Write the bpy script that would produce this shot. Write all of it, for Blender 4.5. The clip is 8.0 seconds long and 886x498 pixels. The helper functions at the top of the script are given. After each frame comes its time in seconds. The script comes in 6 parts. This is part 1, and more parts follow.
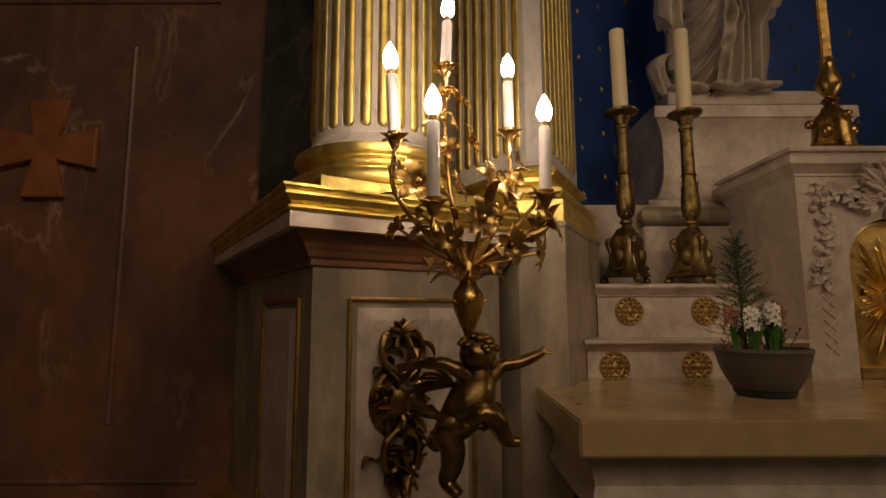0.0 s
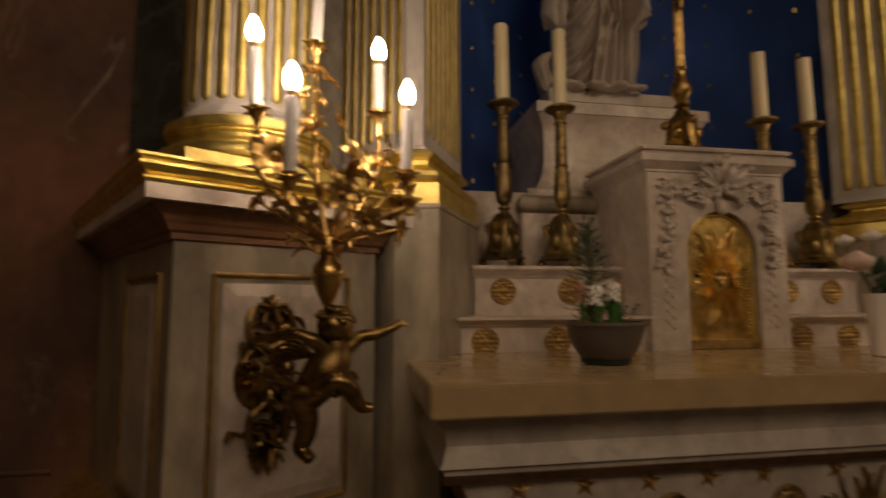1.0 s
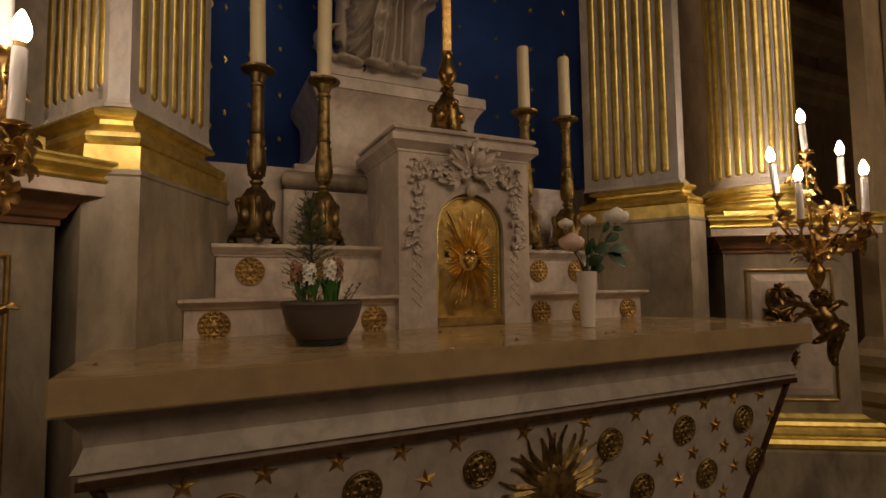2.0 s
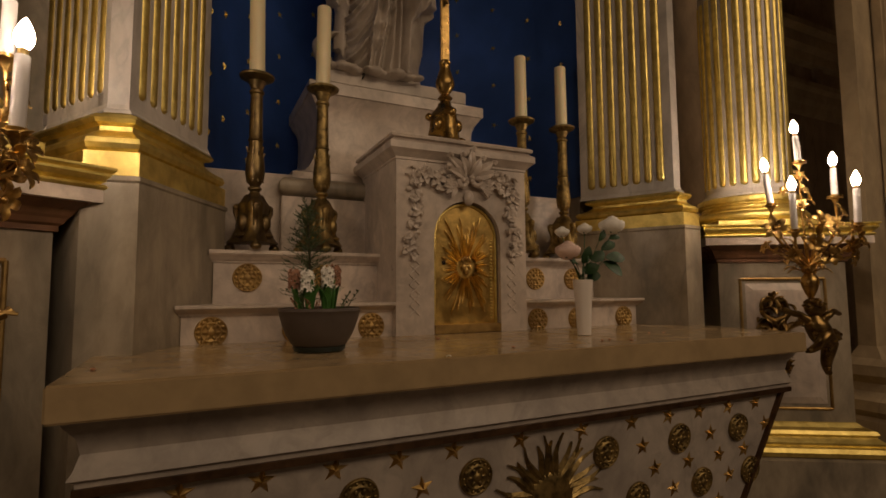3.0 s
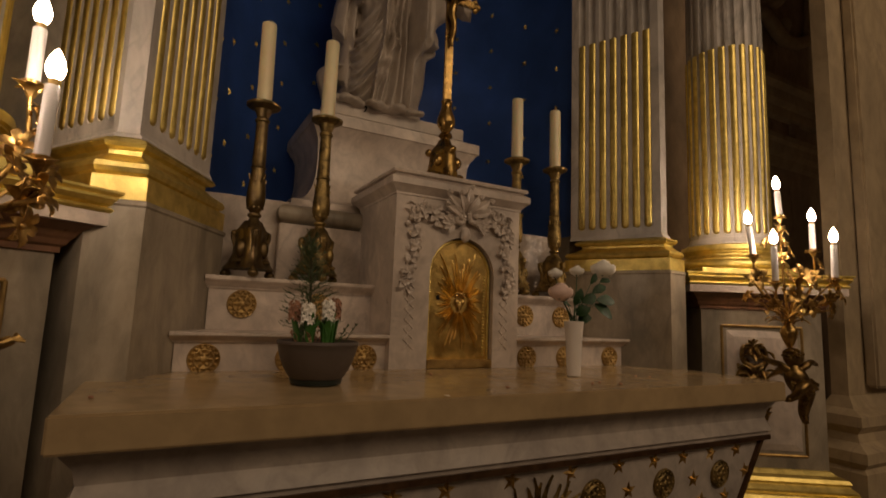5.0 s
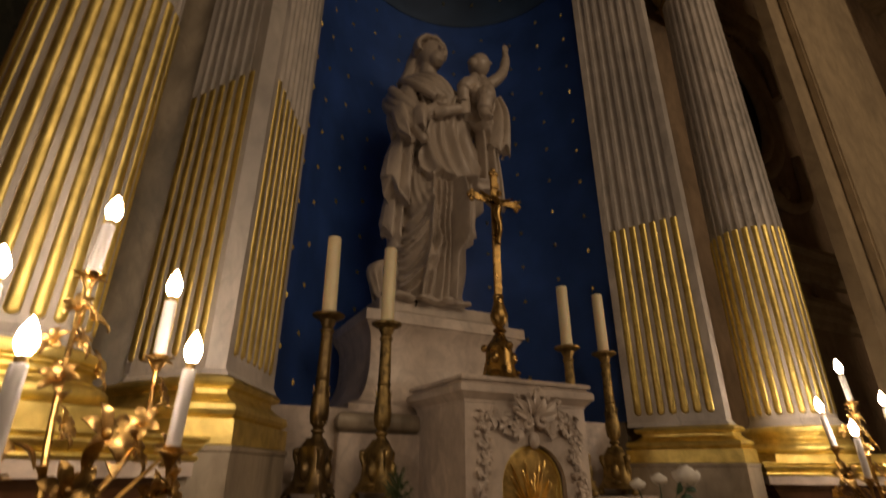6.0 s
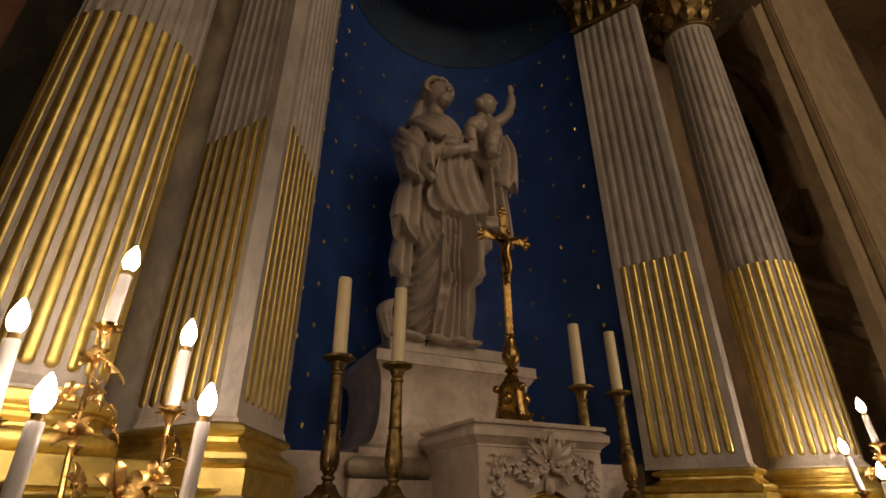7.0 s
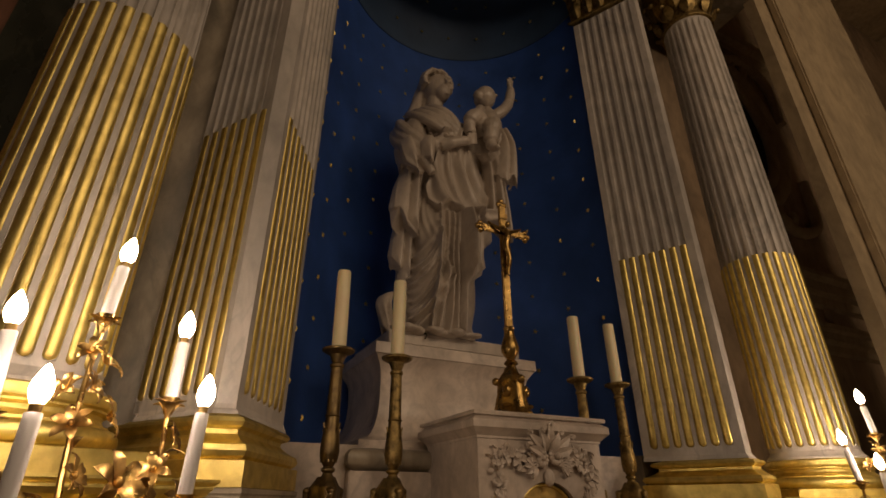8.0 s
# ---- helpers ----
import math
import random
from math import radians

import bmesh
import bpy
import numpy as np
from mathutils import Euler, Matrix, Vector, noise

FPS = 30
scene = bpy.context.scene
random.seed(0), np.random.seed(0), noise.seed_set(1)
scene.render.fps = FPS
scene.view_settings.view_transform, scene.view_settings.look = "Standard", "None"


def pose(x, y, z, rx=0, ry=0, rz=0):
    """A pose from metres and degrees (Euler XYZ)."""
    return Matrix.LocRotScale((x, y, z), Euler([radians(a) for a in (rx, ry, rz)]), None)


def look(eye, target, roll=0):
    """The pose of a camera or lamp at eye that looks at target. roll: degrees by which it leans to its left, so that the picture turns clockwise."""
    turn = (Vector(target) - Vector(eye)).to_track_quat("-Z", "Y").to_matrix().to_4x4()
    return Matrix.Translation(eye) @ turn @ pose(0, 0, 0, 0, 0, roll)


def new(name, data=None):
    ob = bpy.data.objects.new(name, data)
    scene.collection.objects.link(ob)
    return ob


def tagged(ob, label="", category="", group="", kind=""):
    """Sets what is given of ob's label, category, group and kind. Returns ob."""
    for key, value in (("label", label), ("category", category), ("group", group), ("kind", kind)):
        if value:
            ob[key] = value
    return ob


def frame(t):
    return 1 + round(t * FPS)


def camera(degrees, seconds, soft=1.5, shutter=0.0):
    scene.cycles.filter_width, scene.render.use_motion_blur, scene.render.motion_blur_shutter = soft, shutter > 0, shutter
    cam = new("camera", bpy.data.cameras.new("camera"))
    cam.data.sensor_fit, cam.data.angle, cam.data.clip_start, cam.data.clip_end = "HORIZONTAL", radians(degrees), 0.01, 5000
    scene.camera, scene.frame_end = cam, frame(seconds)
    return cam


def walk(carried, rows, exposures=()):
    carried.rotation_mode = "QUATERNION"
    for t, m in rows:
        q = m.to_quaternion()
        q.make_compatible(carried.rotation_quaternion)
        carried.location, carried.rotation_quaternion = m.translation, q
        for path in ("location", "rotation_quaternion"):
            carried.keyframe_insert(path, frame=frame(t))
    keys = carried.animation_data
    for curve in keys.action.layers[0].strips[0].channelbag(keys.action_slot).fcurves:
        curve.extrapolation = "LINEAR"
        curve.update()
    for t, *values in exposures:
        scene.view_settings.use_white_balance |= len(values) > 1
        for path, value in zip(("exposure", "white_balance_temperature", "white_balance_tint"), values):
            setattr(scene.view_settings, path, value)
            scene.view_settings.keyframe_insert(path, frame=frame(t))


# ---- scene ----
cam = camera(81.8, 8.0, soft=1.6, shutter=0.35)
METRES, EYE, TILT, LEAN, TURN = 1.0, 1.2, 0.0, 0.0, 0.0
ROWS = [
    (0.0, 0.0, 0.0, 0.0, 0.02, 7.21, 0.17),
    (0.5, -0.0001, 0.0036, 0.0007, -0.77, 7.05, 0.21),
    (1.0, 0.1002, -0.0506, -0.0259, -9.82, 5.7, 0.1),
    (1.5, 0.3267, -0.0979, -0.0423, -21.88, 4.04, -0.85),
    (2.0, 0.4915, -0.0971, -0.0434, -25.33, 3.86, 0.69),
    (3.5, 0.4785, -0.1071, -0.0392, -26.03, 4.73, 0.15),
    (4.0, 0.4753, -0.11, -0.04, -26.24, 4.82, -0.22),
    (5.5, 0.3089, -0.0911, 0.0734, -28.75, 12.42, -2.09),
    (6.0, 0.1762, -0.0469, 0.2055, -27.68, 23.35, -0.22),
    (6.5, 0.1545, -0.0507, 0.2356, -26.53, 27.18, -0.32),
    (7.0, 0.1566, -0.0515, 0.2315, -26.78, 27.0, -0.01),
    (7.5, 0.1591, -0.0492, 0.2286, -26.87, 26.49, -0.1),
    (8.0, 0.1612, -0.0475, 0.2274, -26.75, 26.34, 0.12),
]
EXPOSURES = [(0.0, 0.0), (8.0, 0.0)]
walk(cam, [(t, pose(0, 0, EYE, TILT, LEAN, TURN) @ pose(METRES * x, METRES * y, METRES * z, 90 + pitch, roll, yaw)) for t, x, y, z, yaw, pitch, roll in ROWS], EXPOSURES)

# ---- light ----
BULB_POWER = 102.0      # radiance of the flame bulbs
NAVE_POWER = 120.0      # dim warm light of the nave's high lamps behind the camera
world = bpy.data.worlds.new("world")
world.use_nodes = True
world.node_tree.nodes["Background"].inputs[0].default_value = (0.9, 0.75, 0.6, 1)
world.node_tree.nodes["Background"].inputs[1].default_value = 0.004
scene.world = world
lamp = bpy.data.lights.new("nave_lamp", "AREA")
lamp.energy, lamp.color, lamp.shape, lamp.size, lamp.size_y = NAVE_POWER, (1.0, 0.72, 0.47), "RECTANGLE", 6.0, 2.0
nave_lamp = new("nave_lamp", lamp)
nave_lamp.matrix_world = look((2.4, -4.2, 4.9), (1.5, 1.8, 2.4))

# ---- materials ----
AX = 1.37               # the chapel's axis


def material(name, colour, rough=0.5, metal=0.0):
    m = bpy.data.materials.new(name)
    m.use_nodes = True
    b = m.node_tree.nodes["Principled BSDF"]
    b.inputs["Base Color"].default_value = (*colour, 1)
    b.inputs["Roughness"].default_value = rough
    b.inputs["Metallic"].default_value = metal
    return m, m.node_tree, b


def node(tree, kind, **values):
    n = tree.nodes.new(kind)
    for k, v in values.items():
        n.inputs[k].default_value = v
    return n


def coords(tree, scale=(1, 1, 1)):
    geo = tree.nodes.new("ShaderNodeNewGeometry")
    mp = tree.nodes.new("ShaderNodeMapping")
    mp.inputs["Scale"].default_value = scale
    tree.links.new(geo.outputs["Position"], mp.inputs["Vector"])
    return mp.outputs[0]


def ramp(tree, fac, stops):
    r = tree.nodes.new("ShaderNodeValToRGB")
    el = r.color_ramp.elements
    while len(el) < len(stops):
        el.new(0.5)
    for e, (p, c) in zip(el, stops):
        e.position, e.color = p, (*c, 1)
    tree.links.new(fac, r.inputs[0])
    return r.outputs[0]


def grey(v):
    return (v, v, v)


def mixed(tree, fac, a, b, mode="MIX"):
    m = tree.nodes.new("ShaderNodeMix")
    m.data_type, m.blend_type = "RGBA", mode
    for sock, val in ((m.inputs[0], fac), (m.inputs[6], a), (m.inputs[7], b)):
        if hasattr(val, "links"):
            tree.links.new(val, sock)
        else:
            sock.default_value = val if isinstance(val, float) else (*val, 1)
    return m.outputs[2]


def noise_of(tree, vec, scale, detail=5.0, distortion=0.0, rough=0.55):
    n = node(tree, "ShaderNodeTexNoise", Scale=scale, Detail=detail, Distortion=distortion, Roughness=rough)
    tree.links.new(vec, n.inputs["Vector"])
    return n.outputs[0]


def bumped(tree, b, height, strength=0.2, distance=0.004):
    n = node(tree, "ShaderNodeBump", Strength=strength, Distance=distance)
    tree.links.new(height, n.inputs["Height"])
    tree.links.new(n.outputs[0], b.inputs["Normal"])


def marble(name, base, tone, vein, rough=0.3, scale=3.0, vein_scale=2.2, vein_width=0.03, stretch=(1, 1, 0.55), veins=0.8, warp=1.6, mottle=0.80):
    """Clouded stone with thin wandering veins."""
    m, t, b = material(name, base, rough)
    v = coords(t, stretch)
    cloud = noise_of(t, v, scale, 7.0, 0.6)
    c = ramp(t, cloud, [(0.36, tone), (0.58, base)])
    fine = ramp(t, noise_of(t, v, scale * 3.7, 8.0, 1.2, 0.65), [(0.34, grey(mottle)), (0.56, grey(1))])
    c = mixed(t, 1.0, c, fine, "MULTIPLY")
    line = noise_of(t, v, vein_scale, 6.0, warp)
    mask = ramp(t, line, [(0.5 - vein_width, grey(0)), (0.5, grey(veins)), (0.5 + vein_width, grey(0))])
    broken = ramp(t, noise_of(t, v, 1.7, 3.0), [(0.45, grey(0)), (0.62, grey(1))])
    c = mixed(t, mixed(t, 1.0, mask, broken, "MULTIPLY"), c, vein)
    grime = ramp(t, noise_of(t, v, 14.0, 6.0), [(0.3, grey(0.82)), (0.6, grey(1))])
    c = mixed(t, 1.0, c, grime, "MULTIPLY")
    t.links.new(c, b.inputs["Base Color"])
    r = ramp(t, noise_of(t, v, 9.0, 4.0), [(0.3, grey(max(rough - 0.08, 0.04))), (0.7, grey(rough + 0.12))])
    t.links.new(r, b.inputs["Roughness"])
    bumped(t, b, noise_of(t, v, 60.0, 3.0), 0.08, 0.002)
    return m


def gilt(name, bright, dull, rough=0.28, scale=22.0, bump=0.25, worn=(0.3, 0.6)):
    """Leaf or bronze with rubbed and tarnished patches."""
    m, t, b = material(name, bright, rough, 1.0)
    v = coords(t)
    c = ramp(t, noise_of(t, v, scale, 6.0, 0.4), [(worn[0], dull), (worn[1], bright)])
    t.links.new(c, b.inputs["Base Color"])
    r = ramp(t, noise_of(t, v, scale * 0.7, 4.0), [(0.3, grey(rough + 0.16)), (0.65, grey(rough))])
    t.links.new(r, b.inputs["Roughness"])
    bumped(t, b, noise_of(t, v, 85.0, 4.0), bump, 0.003)
    return m


WHITE_MARBLE = marble("white_marble", (0.70, 0.60, 0.51), (0.50, 0.425, 0.365), (0.30, 0.255, 0.225), 0.34, 3.6, 3.0, 0.05, (1, 1, 0.85), 0.4)
GREY_MARBLE = marble("grey_marble", (0.41, 0.345, 0.255), (0.22, 0.19, 0.145), (0.17, 0.15, 0.12), 0.36, 4.5, 3.2, 0.06, (1, 1, 0.45), 0.45)
STATUE_MARBLE = marble("statue_marble", (0.53, 0.455, 0.38), (0.40, 0.34, 0.285), (0.36, 0.32, 0.28), 0.36, 2.0, 1.4, 0.015)
SHAFT_MARBLE = marble("shaft_marble", (0.62, 0.57, 0.52), (0.46, 0.43, 0.40), (0.34, 0.32, 0.30), 0.38, 2.4)
# the white marble's pattern in darker tones, for the altar front and cove
FRONT_MARBLE = marble("darker_front_marble", (0.50, 0.44, 0.385), (0.36, 0.315, 0.28), (0.24, 0.21, 0.19), 0.42, 3.6, 3.0, 0.05, (1, 1, 0.85), 0.5)
SLAB_STONE = marble("slab_limestone", (0.47, 0.345, 0.19), (0.41, 0.30, 0.165), (0.34, 0.235, 0.14), 0.15, 2.0, 2.0, 0.02, (1, 1, 1), 0.3, 0.6, 0.93)
RED_MARBLE = marble("red_brown_marble", (0.215, 0.102, 0.064), (0.115, 0.067, 0.052), (0.5, 0.38, 0.3), 0.40, 2.2, 1.5, 0.010, (1, 1, 0.7), 0.6, 0.5)
GREEN_MARBLE = marble("green_black_marble", (0.04, 0.042, 0.03), (0.022, 0.025, 0.02), (0.10, 0.10, 0.08), 0.28, 3.0)
PALE_STONE = marble("pale_limestone", (0.47, 0.365, 0.225), (0.38, 0.295, 0.185), (0.34, 0.26, 0.18), 0.7, 2.0, 1.5, 0.01)
DARK_STONE = marble("dark_wall_stone", (0.42, 0.30, 0.19), (0.27, 0.195, 0.125), (0.18, 0.13, 0.09), 0.65, 2.4)
GOLD = gilt("gold_leaf", (0.84, 0.68, 0.23), (0.60, 0.46, 0.14), 0.38)
OLD_GOLD = gilt("dull_gilding", (0.50, 0.34, 0.13), (0.30, 0.195, 0.08), 0.44)
BRONZE = gilt("gilt_bronze", (0.62, 0.41, 0.14), (0.26, 0.16, 0.06), 0.26, 30.0, 0.3, (0.32, 0.58))
DARK_BRONZE = gilt("dark_bronze", (0.22, 0.16, 0.075), (0.10, 0.07, 0.04), 0.36, 26.0)
AGED_BRONZE = gilt("aged_bronze", (0.37, 0.265, 0.105), (0.13, 0.095, 0.043), 0.42, 34.0, 0.4, (0.34, 0.6))
FIGURE_BRONZE = gilt("figure_bronze", (0.30, 0.195, 0.07), (0.11, 0.07, 0.028), 0.27, 26.0, 0.35)
BROWN_TRIM = marble("brown_painted_moulding", (0.26, 0.125, 0.06), (0.17, 0.085, 0.045), (0.12, 0.06, 0.03), 0.34, 5.0)
CROSS_BRONZE = gilt("cross_bronze", (0.46, 0.30, 0.10), (0.17, 0.105, 0.04), 0.24, 30.0, 0.3)
DOOR_GOLD = gilt("tabernacle_gilding", (0.80, 0.56, 0.18), (0.48, 0.31, 0.10), 0.30, 26.0, 0.4)
BORDER = gilt("border_bronze", (0.17, 0.10, 0.055), (0.08, 0.05, 0.03), 0.42)


def plain(name, colour, rough, scale=12.0, spread=0.18, bump=0.1, **more):
    m, t, b = material(name, colour, rough)
    v = coords(t)
    lo, hi = tuple(c * (1 - spread) for c in colour), tuple(min(c * (1 + spread), 1) for c in colour)
    t.links.new(ramp(t, noise_of(t, v, scale, 6.0), [(0.3, lo), (0.7, hi)]), b.inputs["Base Color"])
    bumped(t, b, noise_of(t, v, scale * 6, 3.0), bump, 0.002)
    for k, val in more.items():
        b.inputs[k.replace("_", " ")].default_value = val
    return m


BLUE_PAINT = plain("blue_wall_paint", (0.062, 0.155, 0.54), 0.5, 3.0, 0.22, 0.12)
# the half dome gets a much darker blue than the niche wall
DOME_NAVY = plain("navy_dome_colour", (0.028, 0.058, 0.12), 0.6, 3.0, 0.25)
WAX = plain("cream_wax", (0.80, 0.70, 0.46), 0.42, 8.0, 0.06, 0.03, Subsurface_Weight=0.15)
SLEEVE = plain("white_candle_sleeve", (0.74, 0.71, 0.70), 0.28, 10.0, 0.05, 0.02)
WOOD = plain("red_brown_wood", (0.26, 0.095, 0.04), 0.45, 9.0, 0.3, 0.25)
POT = plain("dark_grey_plastic_pot", (0.095, 0.074, 0.063), 0.5, 14.0, 0.15)
SAUCER = plain("dark_green_saucer", (0.012, 0.022, 0.020), 0.3)
SOIL = plain("brown_soil", (0.06, 0.04, 0.025), 0.9, 40.0, 0.5, 0.6)
LEAF = plain("green_leaf", (0.055, 0.16, 0.03), 0.42, 30.0, 0.35)
DARK_LEAF = plain("dark_rose_leaf", (0.018, 0.055, 0.014), 0.58, 40.0, 0.4)
CONIFER = plain("conifer_green", (0.055, 0.085, 0.03), 0.6, 40.0, 0.4)
PETAL = plain("white_petal", (0.86, 0.83, 0.76), 0.5, 40.0, 0.1)
PINK = plain("pale_pink_petal", (0.74, 0.55, 0.48), 0.5, 40.0, 0.12)
WILTED = plain("wilted_brown_petal", (0.34, 0.17, 0.10), 0.7, 50.0, 0.4)
CERAMIC = plain("white_glazed_ceramic", (0.75, 0.69, 0.63), 0.15, 6.0, 0.04, 0.02)
DARK_HOLE = plain("dark_recess", (0.015, 0.011, 0.008), 0.9)
FLOOR_STONE = marble("floor_stone", (0.27, 0.22, 0.17), (0.19, 0.155, 0.12), (0.1, 0.08, 0.07), 0.4, 2.0)
BULB, t_, b_ = material("glowing_bulb", (1, 0.9, 0.75), 0.2)
b_.inputs["Emission Color"].default_value = (1.0, 0.75, 0.54, 1)
b_.inputs["Emission Strength"].default_value = BULB_POWER

# ---- mesh tools ----


def link(name, bm, mat, smooth=False, angle=0.7):
    bmesh.ops.recalc_face_normals(bm, faces=bm.faces)
    me = bpy.data.meshes.new(name)
    if smooth:
        for f in bm.faces:
            f.smooth = True
        for e in bm.edges:
            if len(e.link_faces) == 2 and e.calc_face_angle(0) > angle:
                e.smooth = False
    bm.to_mesh(me)
    bm.free()
    me.materials.append(mat)
    return new(name, me)


def part(name, bm, mat, parent=None, label="", smooth=False, angle=0.7):
    ob = link(name, bm, mat, smooth, angle)
    ob.parent = parent
    return tagged(ob, label) if label else ob


def thing(name, label, category, at=(0, 0, 0), group="", kind=""):
    ob = new(name)
    ob.location = at
    ob.empty_display_size = 0.05
    bpy.context.view_layer.update()
    return tagged(ob, label, category, group, kind)


def block(bm, x0, x1, y0, y1, z0, z1, bevel=0.0):
    made = bmesh.ops.create_cube(bm, size=1.0)["verts"]
    for v in made:
        v.co = Vector(((x0 + x1) / 2 + v.co.x * (x1 - x0), (y0 + y1) / 2 + v.co.y * (y1 - y0), (z0 + z1) / 2 + v.co.z * (z1 - z0)))
    if bevel:
        es = list({e for v in made for e in v.link_edges})
        bmesh.ops.bevel(bm, geom=es, offset=bevel, segments=2, affect="EDGES")
    return bm


def lathe(bm, profile, segs=32, centre=(0, 0), wave=None):
    """Turned body from (radius, z) pairs; ends are closed."""
    rings = []
    for r, z in profile:
        ring = []
        for k in range(segs):
            a = 2 * math.pi * k / segs
            q = r * (wave(a, z) if wave else 1)
            ring.append(bm.verts.new((centre[0] + q * math.cos(a), centre[1] + q * math.sin(a), z)))
        rings.append(ring)
    for lo, hi in zip(rings, rings[1:]):
        for k in range(segs):
            bm.faces.new((lo[k], lo[(k + 1) % segs], hi[(k + 1) % segs], hi[k]))
    for ring in (rings[0], rings[-1]):
        bm.faces.new(ring)
    return bm


def offset_path(pts, d, closed):
    """The plan path moved d to its right-hand side, mitred."""
    out, n = [], len(pts)
    for k in range(n):
        dirs = []
        if closed or k > 0:
            a, b = Vector(pts[k - 1]), Vector(pts[k])
            dirs.append((b - a).normalized())
        if closed or k < n - 1:
            a, b = Vector(pts[k]), Vector(pts[(k + 1) % n])
            dirs.append((b - a).normalized())
        ns = [Vector((q.y, -q.x)) for q in dirs]
        m = ns[0] if len(ns) == 1 else (ns[0] + ns[1]).normalized()
        s = d / max(m.dot(ns[0]), 0.3)
        out.append((pts[k][0] + m.x * s, pts[k][1] + m.y * s))
    return out


def moulding(bm, pts, profile, closed=False, cap=True):
    """A profile of (outward, z) pairs run along a plan path; outward is the path's right-hand side."""
    rows = [[bm.verts.new((x, y, z)) for x, y in offset_path(pts, d, closed)] for d, z in profile]
    n = len(pts)
    for lo, hi in zip(rows, rows[1:]):
        for k in range(n if closed else n - 1):
            q = (k + 1) % n
            bm.faces.new((lo[k], lo[q], hi[q], hi[k]))
    if closed and cap:
        bm.faces.new(rows[0])
        bm.faces.new(rows[-1])
    elif cap and len(profile) > 2:
        for k in (0, n - 1):
            bm.faces.new([r[k] for r in rows])
    return bm


def tube(bm, pts, radii, segs=10, flat=1.0):
    """A round bar through points, with its radius at each."""
    pts = [Vector(p) for p in pts]
    radii = radii if isinstance(radii, (list, tuple)) else [radii] * len(pts)
    rings, side = [], None
    for k, p in enumerate(pts):
        way = (pts[min(k + 1, len(pts) - 1)] - pts[max(k - 1, 0)]).normalized()
        if side is None:
            side = way.orthogonal().normalized()
        side = (side - way * side.dot(way)).normalized()
        up = way.cross(side)
        rings.append([bm.verts.new(p + (side * math.cos(a) + up * math.sin(a) * flat) * radii[k]) for a in [2 * math.pi * q / segs for q in range(segs)]])
    for lo, hi in zip(rings, rings[1:]):
        for k in range(segs):
            bm.faces.new((lo[k], lo[(k + 1) % segs], hi[(k + 1) % segs], hi[k]))
    bm.faces.new(rings[0])
    bm.faces.new(rings[-1])
    return bm


def curve_points(pts, steps=6):
    """A smooth line through the points."""
    p = [Vector(q) for q in pts]
    p = [2 * p[0] - p[1]] + p + [2 * p[-1] - p[-2]]
    out = []
    for k in range(1, len(p) - 2):
        for s in range(steps):
            t = s / steps
            a, b, c, d = p[k - 1:k + 3]
            out.append(0.5 * ((2 * b) + (c - a) * t + (2 * a - 5 * b + 4 * c - d) * t * t + (3 * b - a - 3 * c + d) * t ** 3))
    out.append(p[-2])
    return out


def blob(bm, centre, radii, rot=(0, 0, 0), u=16, v=10):
    """An ellipsoid, built vertex by vertex."""
    m = Matrix.Translation(centre) @ Euler([radians(a) for a in rot]).to_matrix().to_4x4() @ Matrix.Diagonal((*radii, 1))
    top, low = bm.verts.new(m @ Vector((0, 0, 1))), bm.verts.new(m @ Vector((0, 0, -1)))
    rings = []
    for j in range(1, v):
        e = math.pi * j / v
        rings.append([bm.verts.new(m @ Vector((math.sin(e) * math.cos(2 * math.pi * k / u), math.sin(e) * math.sin(2 * math.pi * k / u), math.cos(e)))) for k in range(u)])
    for k in range(u):
        q = (k + 1) % u
        bm.faces.new((top, rings[0][k], rings[0][q]))
        bm.faces.new((low, rings[-1][q], rings[-1][k]))
        for lo, hi in zip(rings, rings[1:]):
            bm.faces.new((lo[k], hi[k], hi[q], lo[q]))
    return bm


def leaf(bm, base, tip, width, bend=0.0, fold=0.15, thick=0.0015, steps=6, flat=None):
    """A pointed leaf with a folded midrib, from base to tip; bend lifts its middle."""
    base, tip = Vector(base), Vector(tip)
    way = tip - base
    side = way.cross(flat or Vector((0, 0, 1)))
    side = side.normalized() if side.length > 1e-5 else Vector((1, 0, 0))
    up = side.cross(way).normalized()
    rows = []
    for k in range(steps + 1):
        s = k / steps
        w = width * (math.sin(math.pi * min(s * 0.92 + 0.06, 1)) ** 0.8)
        c = base + way * s + up * bend * math.sin(math.pi * s)
        e = up * fold * w
        rows.append([c - side * w + e, c, c + side * w + e])
    top = [[bm.verts.new(p + up * thick) for p in r] for r in rows]
    low = [[bm.verts.new(p - up * thick) for p in r] for r in rows]
    for k in range(steps):
        for q in range(2):
            bm.faces.new((top[k][q], top[k][q + 1], top[k + 1][q + 1], top[k + 1][q]))
            bm.faces.new((low[k][q], low[k + 1][q], low[k + 1][q + 1], low[k][q + 1]))
        for q in (0, 2):
            bm.faces.new((top[k][q], top[k + 1][q], low[k + 1][q], low[k][q]))
    for k in (0, steps):
        for q in range(2):
            bm.faces.new((top[k][q], low[k][q], low[k][q + 1], top[k][q + 1]))
    return bm


